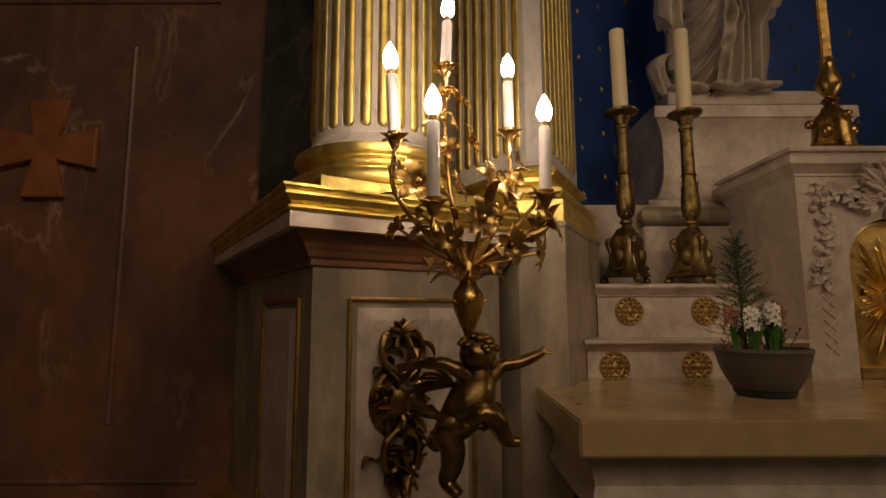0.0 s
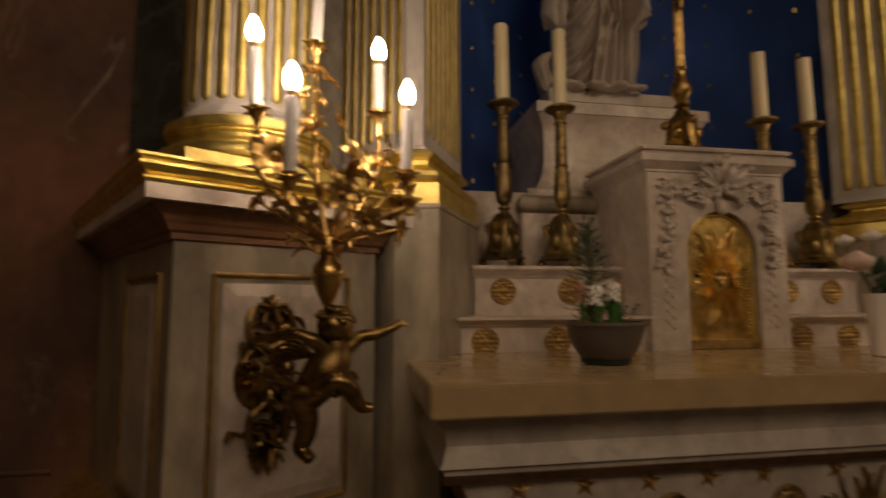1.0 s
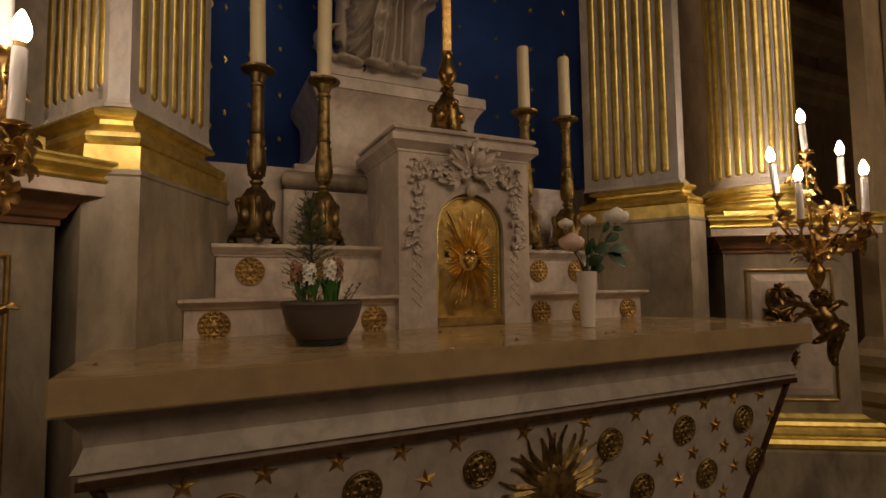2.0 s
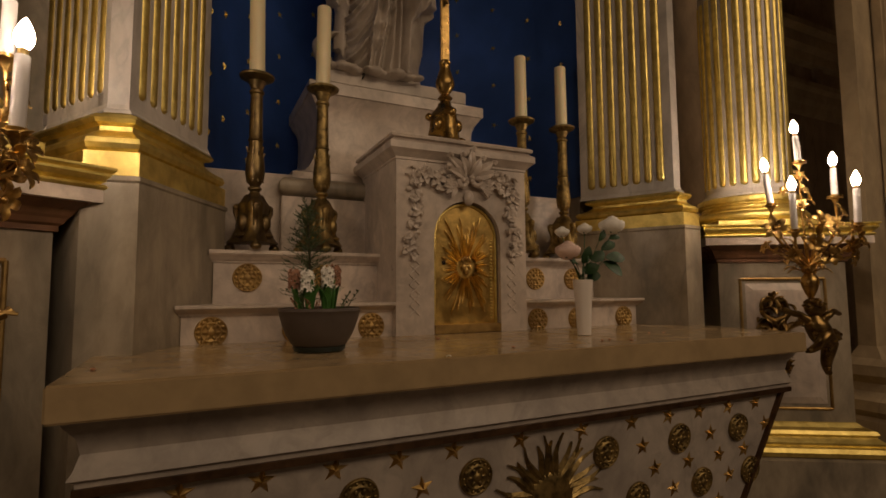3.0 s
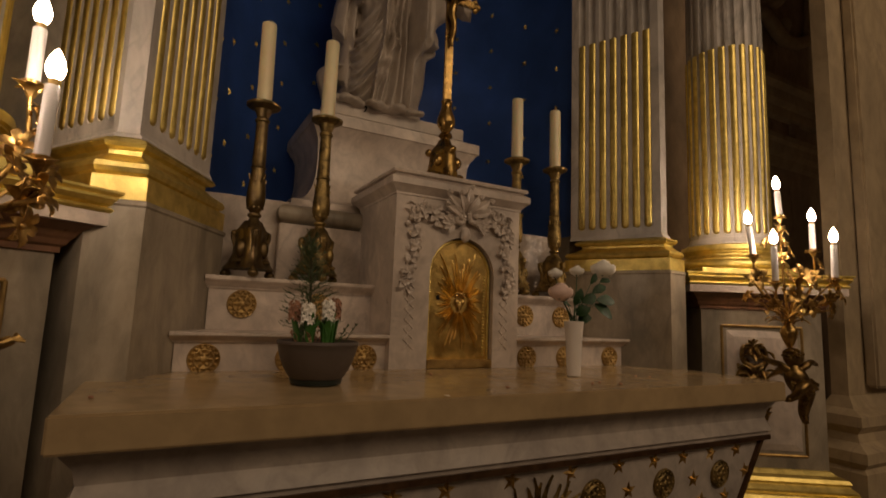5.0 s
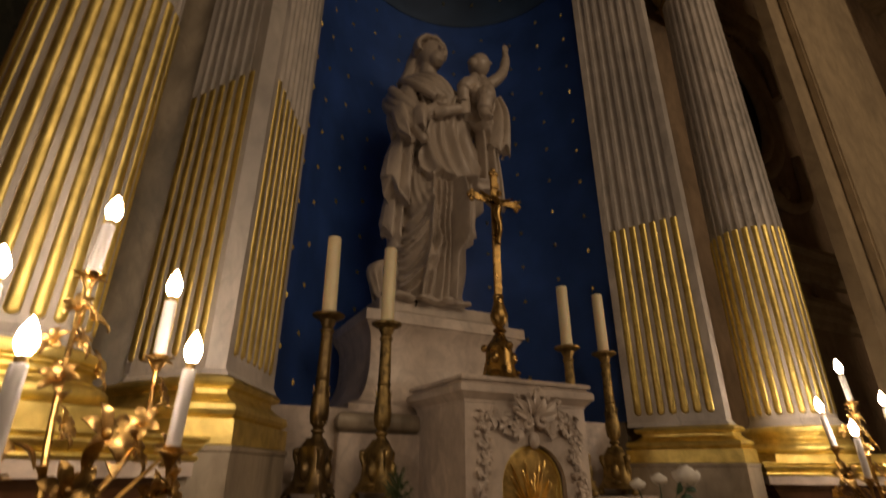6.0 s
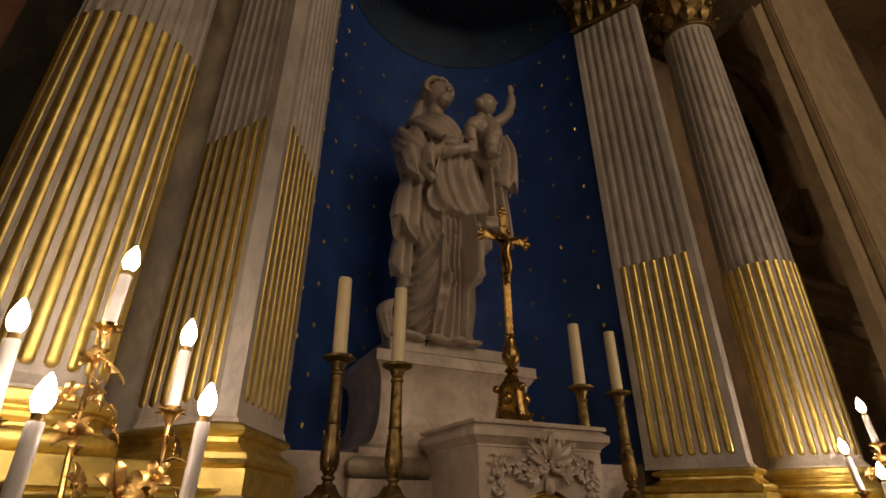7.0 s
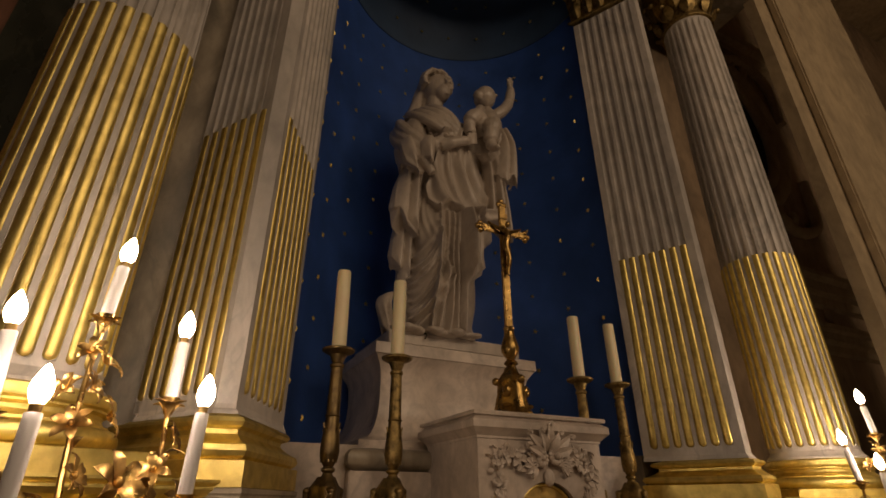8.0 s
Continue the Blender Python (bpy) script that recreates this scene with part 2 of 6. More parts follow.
def prism(bm, outline, m, depth):
    """A flat outline (x, z) given a thickness along -y and set by the matrix m."""
    front = [bm.verts.new(m @ Vector((x, -depth, z))) for x, z in outline]
    back = [bm.verts.new(m @ Vector((x, 0, z))) for x, z in outline]
    bm.faces.new(front)
    bm.faces.new(back)
    n = len(outline)
    for k in range(n):
        bm.faces.new((front[k], front[(k + 1) % n], back[(k + 1) % n], back[k]))
    return bm


def mirror_x(p, side):
    return p if side < 0 else (2 * AX - p[0], *p[1:])


def plan(pts, side):
    """Plan points of the left half, or their mirror image, with the outside kept on the right hand."""
    return list(pts) if side < 0 else [mirror_x(p, 1) for p in reversed(pts)]

# ---- large structure ----


def structure(name, bm, mat, label, category, smooth=False):
    return tagged(link(name, bm, mat, smooth), label, category, "", "structure")


NX, NY, NR, RIM = AX, 1.90, 0.87, 4.75     # niche: axis, radius, height of the rim
structure("floor", block(bmesh.new(), -6, 9, -8, 4, -0.12, 0.0), FLOOR_STONE, "dark worn stone church floor", "floor")
structure("ceiling", block(bmesh.new(), -6, 9, -8, 4, 8.0, 8.2), PALE_STONE, "pale plastered church ceiling", "ceiling")
structure("wall_south", block(bmesh.new(), -6, 9, -8.2, -8, 0, 8), PALE_STONE, "plain pale nave wall", "wall")
structure("wall_west", block(bmesh.new(), -6.2, -6, -8, 4, 0, 8), PALE_STONE, "plain pale nave wall", "wall")
structure("wall_east", block(bmesh.new(), 9, 9.2, -8, 4, 0, 8), PALE_STONE, "plain pale nave wall", "wall")
structure("wall_north", block(bmesh.new(), -6, -0.35, 1.95, 2.15, 0, 8), RED_MARBLE, "polished red-brown marble wall with pale veins", "wall")
structure("wall_panel_strip", block(bmesh.new(), -0.70, -0.36, 1.90, 1.95, 0, 8), GREEN_MARBLE, "dark green marble strip beside the column", "wall")
structure("wall_north_right", block(bmesh.new(), 2.9, 9, 2.05, 2.25, 0, 8), DARK_STONE, "dark painted stone wall behind the column", "wall")


def niche():
    bm = bmesh.new()
    n, rings = 48, []
    for z in (1.63, 2.4, 3.2, 4.0, RIM):
        rings.append([bm.verts.new((NX - NR * math.cos(math.pi * k / n), NY + NR * math.sin(math.pi * k / n), z)) for k in range(n + 1)])
    for lo, hi in zip(rings, rings[1:]):
        for k in range(n):
            bm.faces.new((lo[k], lo[k + 1], hi[k + 1], hi[k]))
    outer = bmesh.ops.solidify(bm, geom=bm.faces[:], thickness=0.05)
    structure("niche_wall", bm, BLUE_PAINT, "blue painted niche wall with gilt stars", "wall", True)
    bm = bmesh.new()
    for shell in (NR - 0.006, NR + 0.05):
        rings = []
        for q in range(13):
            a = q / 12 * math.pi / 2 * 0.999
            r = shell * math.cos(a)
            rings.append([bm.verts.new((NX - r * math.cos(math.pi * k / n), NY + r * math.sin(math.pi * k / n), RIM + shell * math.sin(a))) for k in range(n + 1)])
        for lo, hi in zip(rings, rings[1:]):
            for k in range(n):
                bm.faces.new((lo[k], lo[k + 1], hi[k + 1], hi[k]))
    structure("niche_dome", bm, DOME_NAVY, "dark navy half dome with small gilt stars", "dome", True)
    structure("niche_floor", block(bmesh.new(), NX - NR, NX + NR, 2.0, 2.82, 1.30, 1.628), WHITE_MARBLE, "white marble dado below the niche", "wall")


niche()
for nm, x0, x1 in (("wall_jamb_left", -0.36, NX - NR - 0.002), ("wall_jamb_right", NX + NR + 0.002, 2.9)):
    structure(nm, block(bmesh.new(), x0, x1, 1.92, 2.2, 0, 8), GREY_MARBLE, "grey marble wall beside the niche", "wall")
structure("wall_above", block(bmesh.new(), -0.36, 2.9, 2.9, 3.1, 0, 8), DARK_STONE, "plain wall behind the niche", "wall")

# the piers beside the niche, splayed, fluted on two faces
PC, PI_, PF = Vector((0.345, 1.43)), Vector((0.46, 0.888)).normalized(), Vector((-0.888, 0.46)).normalized()


def pier_point(f, i):
    p = PC + PF * f + PI_ * i
    return (p.x, p.y)


def flute_profile(bm, m, width, count, pitch, z0, z1, depth):
    """A fluted face in its local x, with y outward; grooves end in round tops and bottoms."""
    cols = []
    x0 = -width / 2
    start = -(count - 1) / 2 * pitch
    xs = [x0]
    half = pitch * 0.34
    for c in range(count):
        cx = start + c * pitch
        xs += [cx + half * s for s in (-1, -0.8, -0.45, 0, 0.45, 0.8, 1)]
    xs.append(width / 2)
    zs = [z0 - 0.034, z0] + [z0 + half * s for s in (0.01, 0.12, 0.35, 0.7, 1.0)] + [z1 - 0.03, z1]
    grid = []
    for z in zs:
        row = []
        for x in xs:
            k = round((x - start) / pitch)
            k = min(max(k, 0), count - 1)
            cx = start + k * pitch
            dz = max(0.0, (z0 + half) - z) / half
            lim = math.sqrt(max(0.0, 1 - dz * dz)) if z < z0 + half else 1
            s = abs(x - cx) / half
            d = depth * math.sqrt(max(0.0, lim * lim - s * s)) if lim > 0 and z < z1 else 0
            row.append(bm.verts.new(m @ Vector((x, -d, z))))
        grid.append(row)
    for lo, hi in zip(grid, grid[1:]):
        for k in range(len(xs) - 1):
            bm.faces.new((lo[k], lo[k + 1], hi[k + 1], hi[k]))
    return bm


def cable_mesh(name, r, z0, z1):
    """A gilt rod that fills the lower part of a flute."""
    bm = bmesh.new()
    lathe(bm, [(0.001, z0), (r * 0.6, z0 + r * 0.25), (r * 0.92, z0 + r * 0.6), (r, z0 + r), (r, (z0 + z1) / 2), (r, z1 - 0.002), (r * 0.6, z1)], 16)
    bmesh.ops.scale(bm, vec=(0.62, 1.0, 1.0), verts=bm.verts)
    ob = link(name, bm, GOLD, True)
    return ob


GOLDTOP, SHAFT1 = 2.66, 4.60


def face_matrix(origin, along, outward):
    m = Matrix.Identity(4)
    m.col[0][:3], m.col[1][:3], m.col[2][:3] = (*along, 0), (*outward, 0), (0, 0, 1)
    m.col[3][:3] = (*origin, 0)
    return m


PIER_RING = [(-0.065, 1.865), (0.215, 1.452), (0.345, 1.43), pier_point(0, 0.50)]


def pier(side):
    ob = thing("pier", "splayed white marble pier with fluted faces and gilded base", "pier", group="niche piers", kind="structure")
    ring = plan(PIER_RING, side)
    lo, hi, s0 = (1.460, 1.645, 1.674) if side < 0 else (1.437, 1.600, 1.622)     # gilt base from lo to hi, shaft above
    bm = bmesh.new()
    moulding(bm, ring, [(0.0, 0.0), (0.0, lo - 0.017), (0.004, lo - 0.012), (0.004, lo)], True)
    part("pedestal", bm, GREY_MARBLE, ob, "grey veined marble pedestal")
    bm = bmesh.new()
    profile = [(-0.012, 1.402), (-0.002, 1.404), (-0.002, 1.474), (-0.018, 1.478), (-0.008, 1.486), (-0.003, 1.5), (-0.008, 1.516), (-0.022, 1.524), (-0.03, 1.53), (-0.046, 1.548), (-0.046, 1.562), (-0.032, 1.57), (-0.026, 1.582), (-0.032, 1.594), (-0.05, 1.6), (-0.06, 1.608)]
    moulding(bm, ring, [(d, lo + (z - 1.402) * (hi - lo) / 0.206) for d, z in profile], True)
    part("base", bm, GOLD, ob, "gilded base mouldings")
    s = 0.068
    bm = bmesh.new()
    moulding(bm, plan(offset_path(PIER_RING, -(s + 0.026), True), side), [(0.0, hi - 0.008), (0.0, SHAFT1)], True)
    o = [Vector(p) for p in offset_path(PIER_RING, -s, True)]
    o[3] = Vector(pier_point(s, 0.49))
    # apophyge under the flutes
    moulding(bm, plan([tuple(p) for p in o], side), [(0.014, hi - 0.002), (0.012, hi + 0.004), (0.002, hi + 0.014), (0.0, s0 - 0.002)])
    # plain canted corner with a margin on the outer face
    fd = (o[0] - o[1]).normalized()
    q0 = o[1] + fd * 0.05
    inward = Vector((0.012, 0.03))
    strip = [tuple(p) for p in (q0, o[1], o[2], o[2] + Vector((0.004, 0.02)), o[1] + inward, q0 + Vector((0.02, 0.008)))]
    moulding(bm, plan(strip, side), [(0.0, s0 - 0.004), (0.0, SHAFT1)], True)
    M = lambda p: Vector(mirror_x((p.x, p.y), side))
    inner_a, inner_b = M(o[2]), M(o[3])
    al_i, wid_i = (inner_b - inner_a).normalized(), (inner_b - inner_a).length
    out_i = Vector((al_i.y, -al_i.x)) if side < 0 else Vector((-al_i.y, al_i.x))
    m1 = face_matrix((inner_a + inner_b) / 2, al_i, out_i)
    flute_profile(bm, m1, wid_i, 7, 0.0545, s0 + 0.03, SHAFT1 - 0.02, 0.017)
    fa, fb = M(q0), M(o[0])
    al_f, wid_f = (fb - fa).normalized(), (fb - fa).length
    out_f = Vector((-al_f.y, al_f.x)) if side < 0 else Vector((al_f.y, -al_f.x))
    m2 = face_matrix((fa + fb) / 2, al_f, out_f)
    flute_profile(bm, m2, wid_f, 7, 0.0520, s0 + 0.03, SHAFT1 - 0.02, 0.017)
    part("shaft", bm, SHAFT_MARBLE, ob, "pale marble fluted shaft", True, 0.5)
    proto = None
    for m, count, gap in ((m1, 7, 0.0545), (m2, 7, 0.0520)):
        for c in range(count):
            if proto is None:
                rod = proto = cable_mesh("gilded_cable", 0.0178, s0 + 0.031, GOLDTOP + (0.06 if side < 0 else 0.0))
            else:
                rod = new("gilded_cable", proto.data)
            rod.parent = ob
            p = m @ Vector(((c - (count - 1) / 2) * gap, -0.0055, 0))
            out = m.to_3x3() @ Vector((0, 1, 0))
            rod.matrix_basis = pose(p.x, p.y, 0, 0, 0, math.degrees(math.atan2(out.y, out.x)))
    # capital
    bm = bmesh.new()
    cap_ring = plan([tuple(p) for p in o], side)
    moulding(bm, cap_ring, [(0.0, SHAFT1), (0.016, SHAFT1 + 0.01), (0.016, SHAFT1 + 0.03), (0.004, SHAFT1 + 0.04), (0.012, SHAFT1 + 0.25), (0.04, SHAFT1 + 0.40), (0.075, SHAFT1 + 0.46), (0.075, SHAFT1 + 0.52)], True)
    for org, al, out, wid in ((inner_a, al_i, out_i, wid_i), (fa, al_f, out_f, wid_f)):
        for row, (zb, zt, n) in enumerate(((0.03, 0.20, 5), (0.14, 0.34, 4), (0.26, 0.44, 3))):
            for k in range(n):
                p = org + al * wid * ((k + 0.5) / n)
                b = Vector((p.x, p.y, SHAFT1 + zb)) + Vector((out.x, out.y, 0)) * 0.006
                e = b + Vector((out.x, out.y, 0)) * (0.03 + 0.012 * row) + Vector((0, 0, zt - zb))
                leaf(bm, b, e, wid / n * 0.42, -0.02, 0.4, 0.004)
                blob(bm, e + Vector((out.x, out.y, 0)) * 0.008 - Vector((0, 0, 0.012)), (0.02, 0.02, 0.016), u=8, v=6)
    part("capital", bm, AGED_BRONZE, ob, "gilded leaf capital", True)
    return ob


for sd in (-1, 1):
    pier(sd)

# the great columns on their turned pedestals
CA = Vector((-0.215, 1.555))
ALPHA = radians(32)
CU, CV = Vector((math.cos(ALPHA), math.sin(ALPHA))), Vector((-math.sin(ALPHA), math.cos(ALPHA)))
RIGHT_DX = 0.075
RIGHT_DROP, RIGHT_BASE_DROP = 0.035, 0.060     # the right pedestal and column base are lower


def col_point(u, v):
    p = CA + CU * u + CV * v
    return (p.x, p.y)


def column(side):
    dx = RIGHT_DX if side > 0 else 0.0
    base = thing("column_pedestal", "white and grey marble column pedestal with gilded panel frame", "pedestal", group="column pedestals", kind="structure")
    base.location.x = dx
    base.location.z = -RIGHT_DROP if side > 0 else 0.0
    low = RIGHT_BASE_DROP if side > 0 else 0.0
    sq = lambda h: plan([col_point(-h, 0.62), col_point(-h, -h), col_point(h, -h), col_point(h, h)], side)
    bm = bmesh.new()
    moulding(bm, sq(0.272), [(0.0, 0.60), (0.0, 1.312)], True)
    part("die", bm, GREY_MARBLE, base, "grey veined marble die")
    bm = bmesh.new()
    moulding(bm, sq(0.272), [(0.10, 0.0), (0.10, 0.46), (0.085, 0.47)], True)
    part("plinth", bm, GREY_MARBLE, base)
    bm = bmesh.new()
    moulding(bm, sq(0.272), [(0.085, 0.47), (0.098, 0.478), (0.104, 0.495), (0.096, 0.512), (0.074, 0.52), (0.074, 0.53), (0.05, 0.55), (0.058, 0.562), (0.05, 0.576), (0.02, 0.584), (0.006, 0.598), (0.0, 0.602)], True)
    part("base_moulding", bm, GOLD, base, "gilded base mouldings")
    bm = bmesh.new()
    moulding(bm, sq(0.272), [(-0.01, 1.308), (0.008, 1.312), (0.008, 1.326), (0.016, 1.332), (0.022, 1.345), (0.028, 1.352), (0.036, 1.366), (0.052, 1.378), (0.06, 1.386), (0.06, 1.388)], True)
    part("bed_moulding", bm, BROWN_TRIM, base, "brown painted cove under the cornice")
    bm = bmesh.new()
    moulding(bm, sq(0.272), [(0.0, 1.386), (0.078, 1.387), (0.078, 1.421), (0.0, 1.422)], True)
    part("fascia", bm, WHITE_MARBLE, base, "white marble fascia")
    bm = bmesh.new()
    moulding(bm, sq(0.272), [(0.0, 1.420), (0.080, 1.4215), (0.084, 1.428), (0.080, 1.434), (0.072, 1.436), (0.082, 1.444), (0.088, 1.452), (0.092, 1.456), (0.092, 1.462), (0.088, 1.464), (0.098, 1.472), (0.098, 1.478), (0.0, 1.479)], True)
    part("cornice", bm, GOLD, base, "gilded cornice mouldings")
    # sunk panels with gilt frames on the front and the outer flank
    for nm, org, al, out, w in (("front", (0, -0.272), CU, -CV, 0.36), ("flank", (-0.272, 0.0), -CV, -CU, 0.36)):
        c = CA + CU * org[0] + CV * org[1]
        if side > 0:
            c, al, out = Vector(mirror_x(c, 1)), Vector((al.x, -al.y)), Vector((-out.x, out.y))
        m = face_matrix(c, al, out)
        bm = bmesh.new()
        h = w / 2
        for a, b in (((-h, 0.66), (-h, 1.235)), ((h, 0.66), (h, 1.235)), ((-h, 0.66), (h, 0.66)), ((-h, 1.235), (h, 1.235))):
            tube(bm, [m @ Vector((a[0], 0.002, a[1])), m @ Vector((b[0], 0.002, b[1]))], 0.0065, 8)
        part("panel_frame", bm, OLD_GOLD, base, "thin gilded panel frame", True)
        bm = bmesh.new()
        z0, z1 = 0.66 + 0.02, 1.235 - 0.02
        hh = h - 0.02
        outer = [(-hh, z0), (hh, z0), (hh, z1), (-hh, z1)]
        inner = [(-hh + 0.03, z0 + 0.03), (hh - 0.03, z0 + 0.03), (hh - 0.03, z1 - 0.03), (-hh + 0.03, z1 - 0.03)]
        vo = [bm.verts.new(m @ Vector((x, 0.002, z))) for x, z in outer]
        vi = [bm.verts.new(m @ Vector((x, 0.009, z))) for x, z in inner]
        for k in range(4):
            bm.faces.new((vo[k], vo[(k + 1) % 4], vi[(k + 1) % 4], vi[k]))
        bm.faces.new(vi)
        part("panel", bm, WHITE_MARBLE, base, "veined marble field panel")
    col = thing("column", "pale marble fluted column with gilded lower flutes", "column", (0, 0, 0), "columns", "structure")
    c = mirror_x((CA.x, CA.y), side)
    col.location = (c[0] + dx, c[1], 0)
    rot = ALPHA if side < 0 else -ALPHA
    bm = bmesh.new()
    h = 0.252
    cs, sn = math.cos(rot), math.sin(rot)
    ring = [(x * cs - y * sn, x * sn + y * cs) for x, y in ((-h, -h), (h, -h), (h, h), (-h, h))]
    moulding(bm, ring, [(0, 1.474 - low), (0, 1.535 - low), (-0.003, 1.538 - low)], True)
    part("plinth", bm, GOLD, col, "gilded square plinth")
    bm = bmesh.new()
    lathe(bm, [(0.245, 1.537), (0.256, 1.543), (0.262, 1.556), (0.260, 1.572), (0.249, 1.584), (0.234, 1.587), (0.234, 1.593), (0.222, 1.598), (0.215, 1.608), (0.216, 1.618), (0.226, 1.624), (0.226, 1.629), (0.236, 1.633), (0.240, 1.645), (0.236, 1.659), (0.222, 1.665), (0.19, 1.666)], 64)
    bmesh.ops.translate(bm, vec=(0, 0, -low), verts=bm.verts)
    part("base", bm, GOLD, col, "gilded torus base", True)
    R0, R1, N = 0.191, 0.166, 24
    bm = bmesh.new()
    zb, zt = 1.718 - low, 4.55
    half = 0.018
    zs = [1.664 - low, 1.674 - low, 1.686 - low, 1.702 - low, zb] + [zb + half * s for s in (0.12, 0.35, 0.7, 1.0)] + [2.2, 2.8, 3.4, 4.0, zt - 0.03, zt, 4.58]
    rad = {0: 0.212, 1: 0.212, 2: 0.2}
    rings = []
    for zi, z in enumerate(zs):
        t = max(0, (z - 2.2) / 2.3)
        r = rad.get(zi, R0 - (R0 - R1) * t ** 1.6)
        ring = []
        for k in range(N):
            for s in (-1, -0.8, -0.45, 0, 0.45, 0.8, 1):
                dz = max(0.0, (zb + half) - z) / half
                lim = math.sqrt(max(0, 1 - dz * dz)) if z < zb + half else 1.0
                d = 0.016 * math.sqrt(max(0, lim * lim - s * s)) if zb < z < zt else 0
                a = 2 * math.pi * (k + s * 0.345) / N
                ring.append(bm.verts.new(((r - d) * math.cos(a), (r - d) * math.sin(a), z)))
        rings.append(ring)
    n = len(rings[0])
    for lo, hi in zip(rings, rings[1:]):
        for k in range(n):
            bm.faces.new((lo[k], lo[(k + 1) % n], hi[(k + 1) % n], hi[k]))
    part("shaft", bm, SHAFT_MARBLE, col, "pale marble fluted shaft", True, 0.5)
    proto = cable_mesh("gilded_cable", 0.0166, zb + 0.002, GOLDTOP + (0.15 if side < 0 else 0.0))
    for k in range(N):
        rod = proto if k == 0 else new("gilded_cable", proto.data)
        rod.parent = col
        a = 2 * math.pi * k / N
        rod.matrix_basis = pose((R0 - 0.0055) * math.cos(a), (R0 - 0.0055) * math.sin(a), 0, 0, 0, math.degrees(a))
    bm = bmesh.new()
    lathe(bm, [(0.16, 4.57), (0.182, 4.575), (0.186, 4.59), (0.18, 4.605), (0.165, 4.61), (0.17, 4.75), (0.2, 4.9), (0.25, 4.97), (0.25, 5.02)], 48)
    for row, (q, zb2, zt2, n2) in enumerate(((0.168, 4.61, 4.74, 8), (0.168, 4.67, 4.86, 8), (0.18, 4.75, 4.93, 8))):
        for k in range(n2):
            a = 2 * math.pi * (k + 0.5 * (row % 2)) / n2
            o = Vector((math.cos(a), math.sin(a), 0))
            e = o * (q + 0.055) + Vector((0, 0, zt2))
            leaf(bm, o * q + Vector((0, 0, zb2)), e, 0.055, -0.02, 0.4, 0.004)
            blob(bm, e + o * 0.01 - Vector((0, 0, 0.014)), (0.024, 0.024, 0.018), u=8, v=6)
    part("capital", bm, AGED_BRONZE, col, "gilded leaf capital", True)


for sd in (-1, 1):
    column(sd)
structure("entablature", block(bmesh.new(), -0.9, 3.64, 1.2, 1.88, 5.02, 5.6), GREY_MARBLE, "marble entablature above the capitals", "entablature")

# left wall: raised border, wooden cross
def wall_panel():
    bm = bmesh.new()
    y = 1.95
    for a, b in (((-1.235, 0.80), (-1.235, 2.27)),):
        tube(bm, [(a[0], y, a[1]), (b[0], y, b[1])], 0.012, 8)
    for z in (0.60, 2.47):
        tube(bm, [(-2.9, y, z), (-0.90, y, z)], 0.012, 8)
    return structure("wall_moulding", bm, RED_MARBLE, "thin red-brown marble panel moulding", "moulding", True)


wall_panel()


def wall_cross():
    bm = bmesh.new()
    pts = []
    for k in range(4):
        a = -math.pi / 2 * k
        for x, z in ((-0.042, 0.042), (-0.082, 0.195), (0.082, 0.195), (0.042, 0.042)):
            pts.append((x * math.cos(a) - z * math.sin(a), x * math.sin(a) + z * math.cos(a)))
    pts = [p for k, p in enumerate(pts) if k % 4 != 3]
    prism(bm, pts, pose(-1.545, 1.948, 1.845), 0.028)
    bmesh.ops.bevel(bm, geom=[e for e in bm.edges], offset=0.003, segments=1, affect="EDGES")
    tagged(link("wall_cross", bm, WOOD), "red-brown wooden cross with flared arms on the marble wall", "cross")


wall_cross()


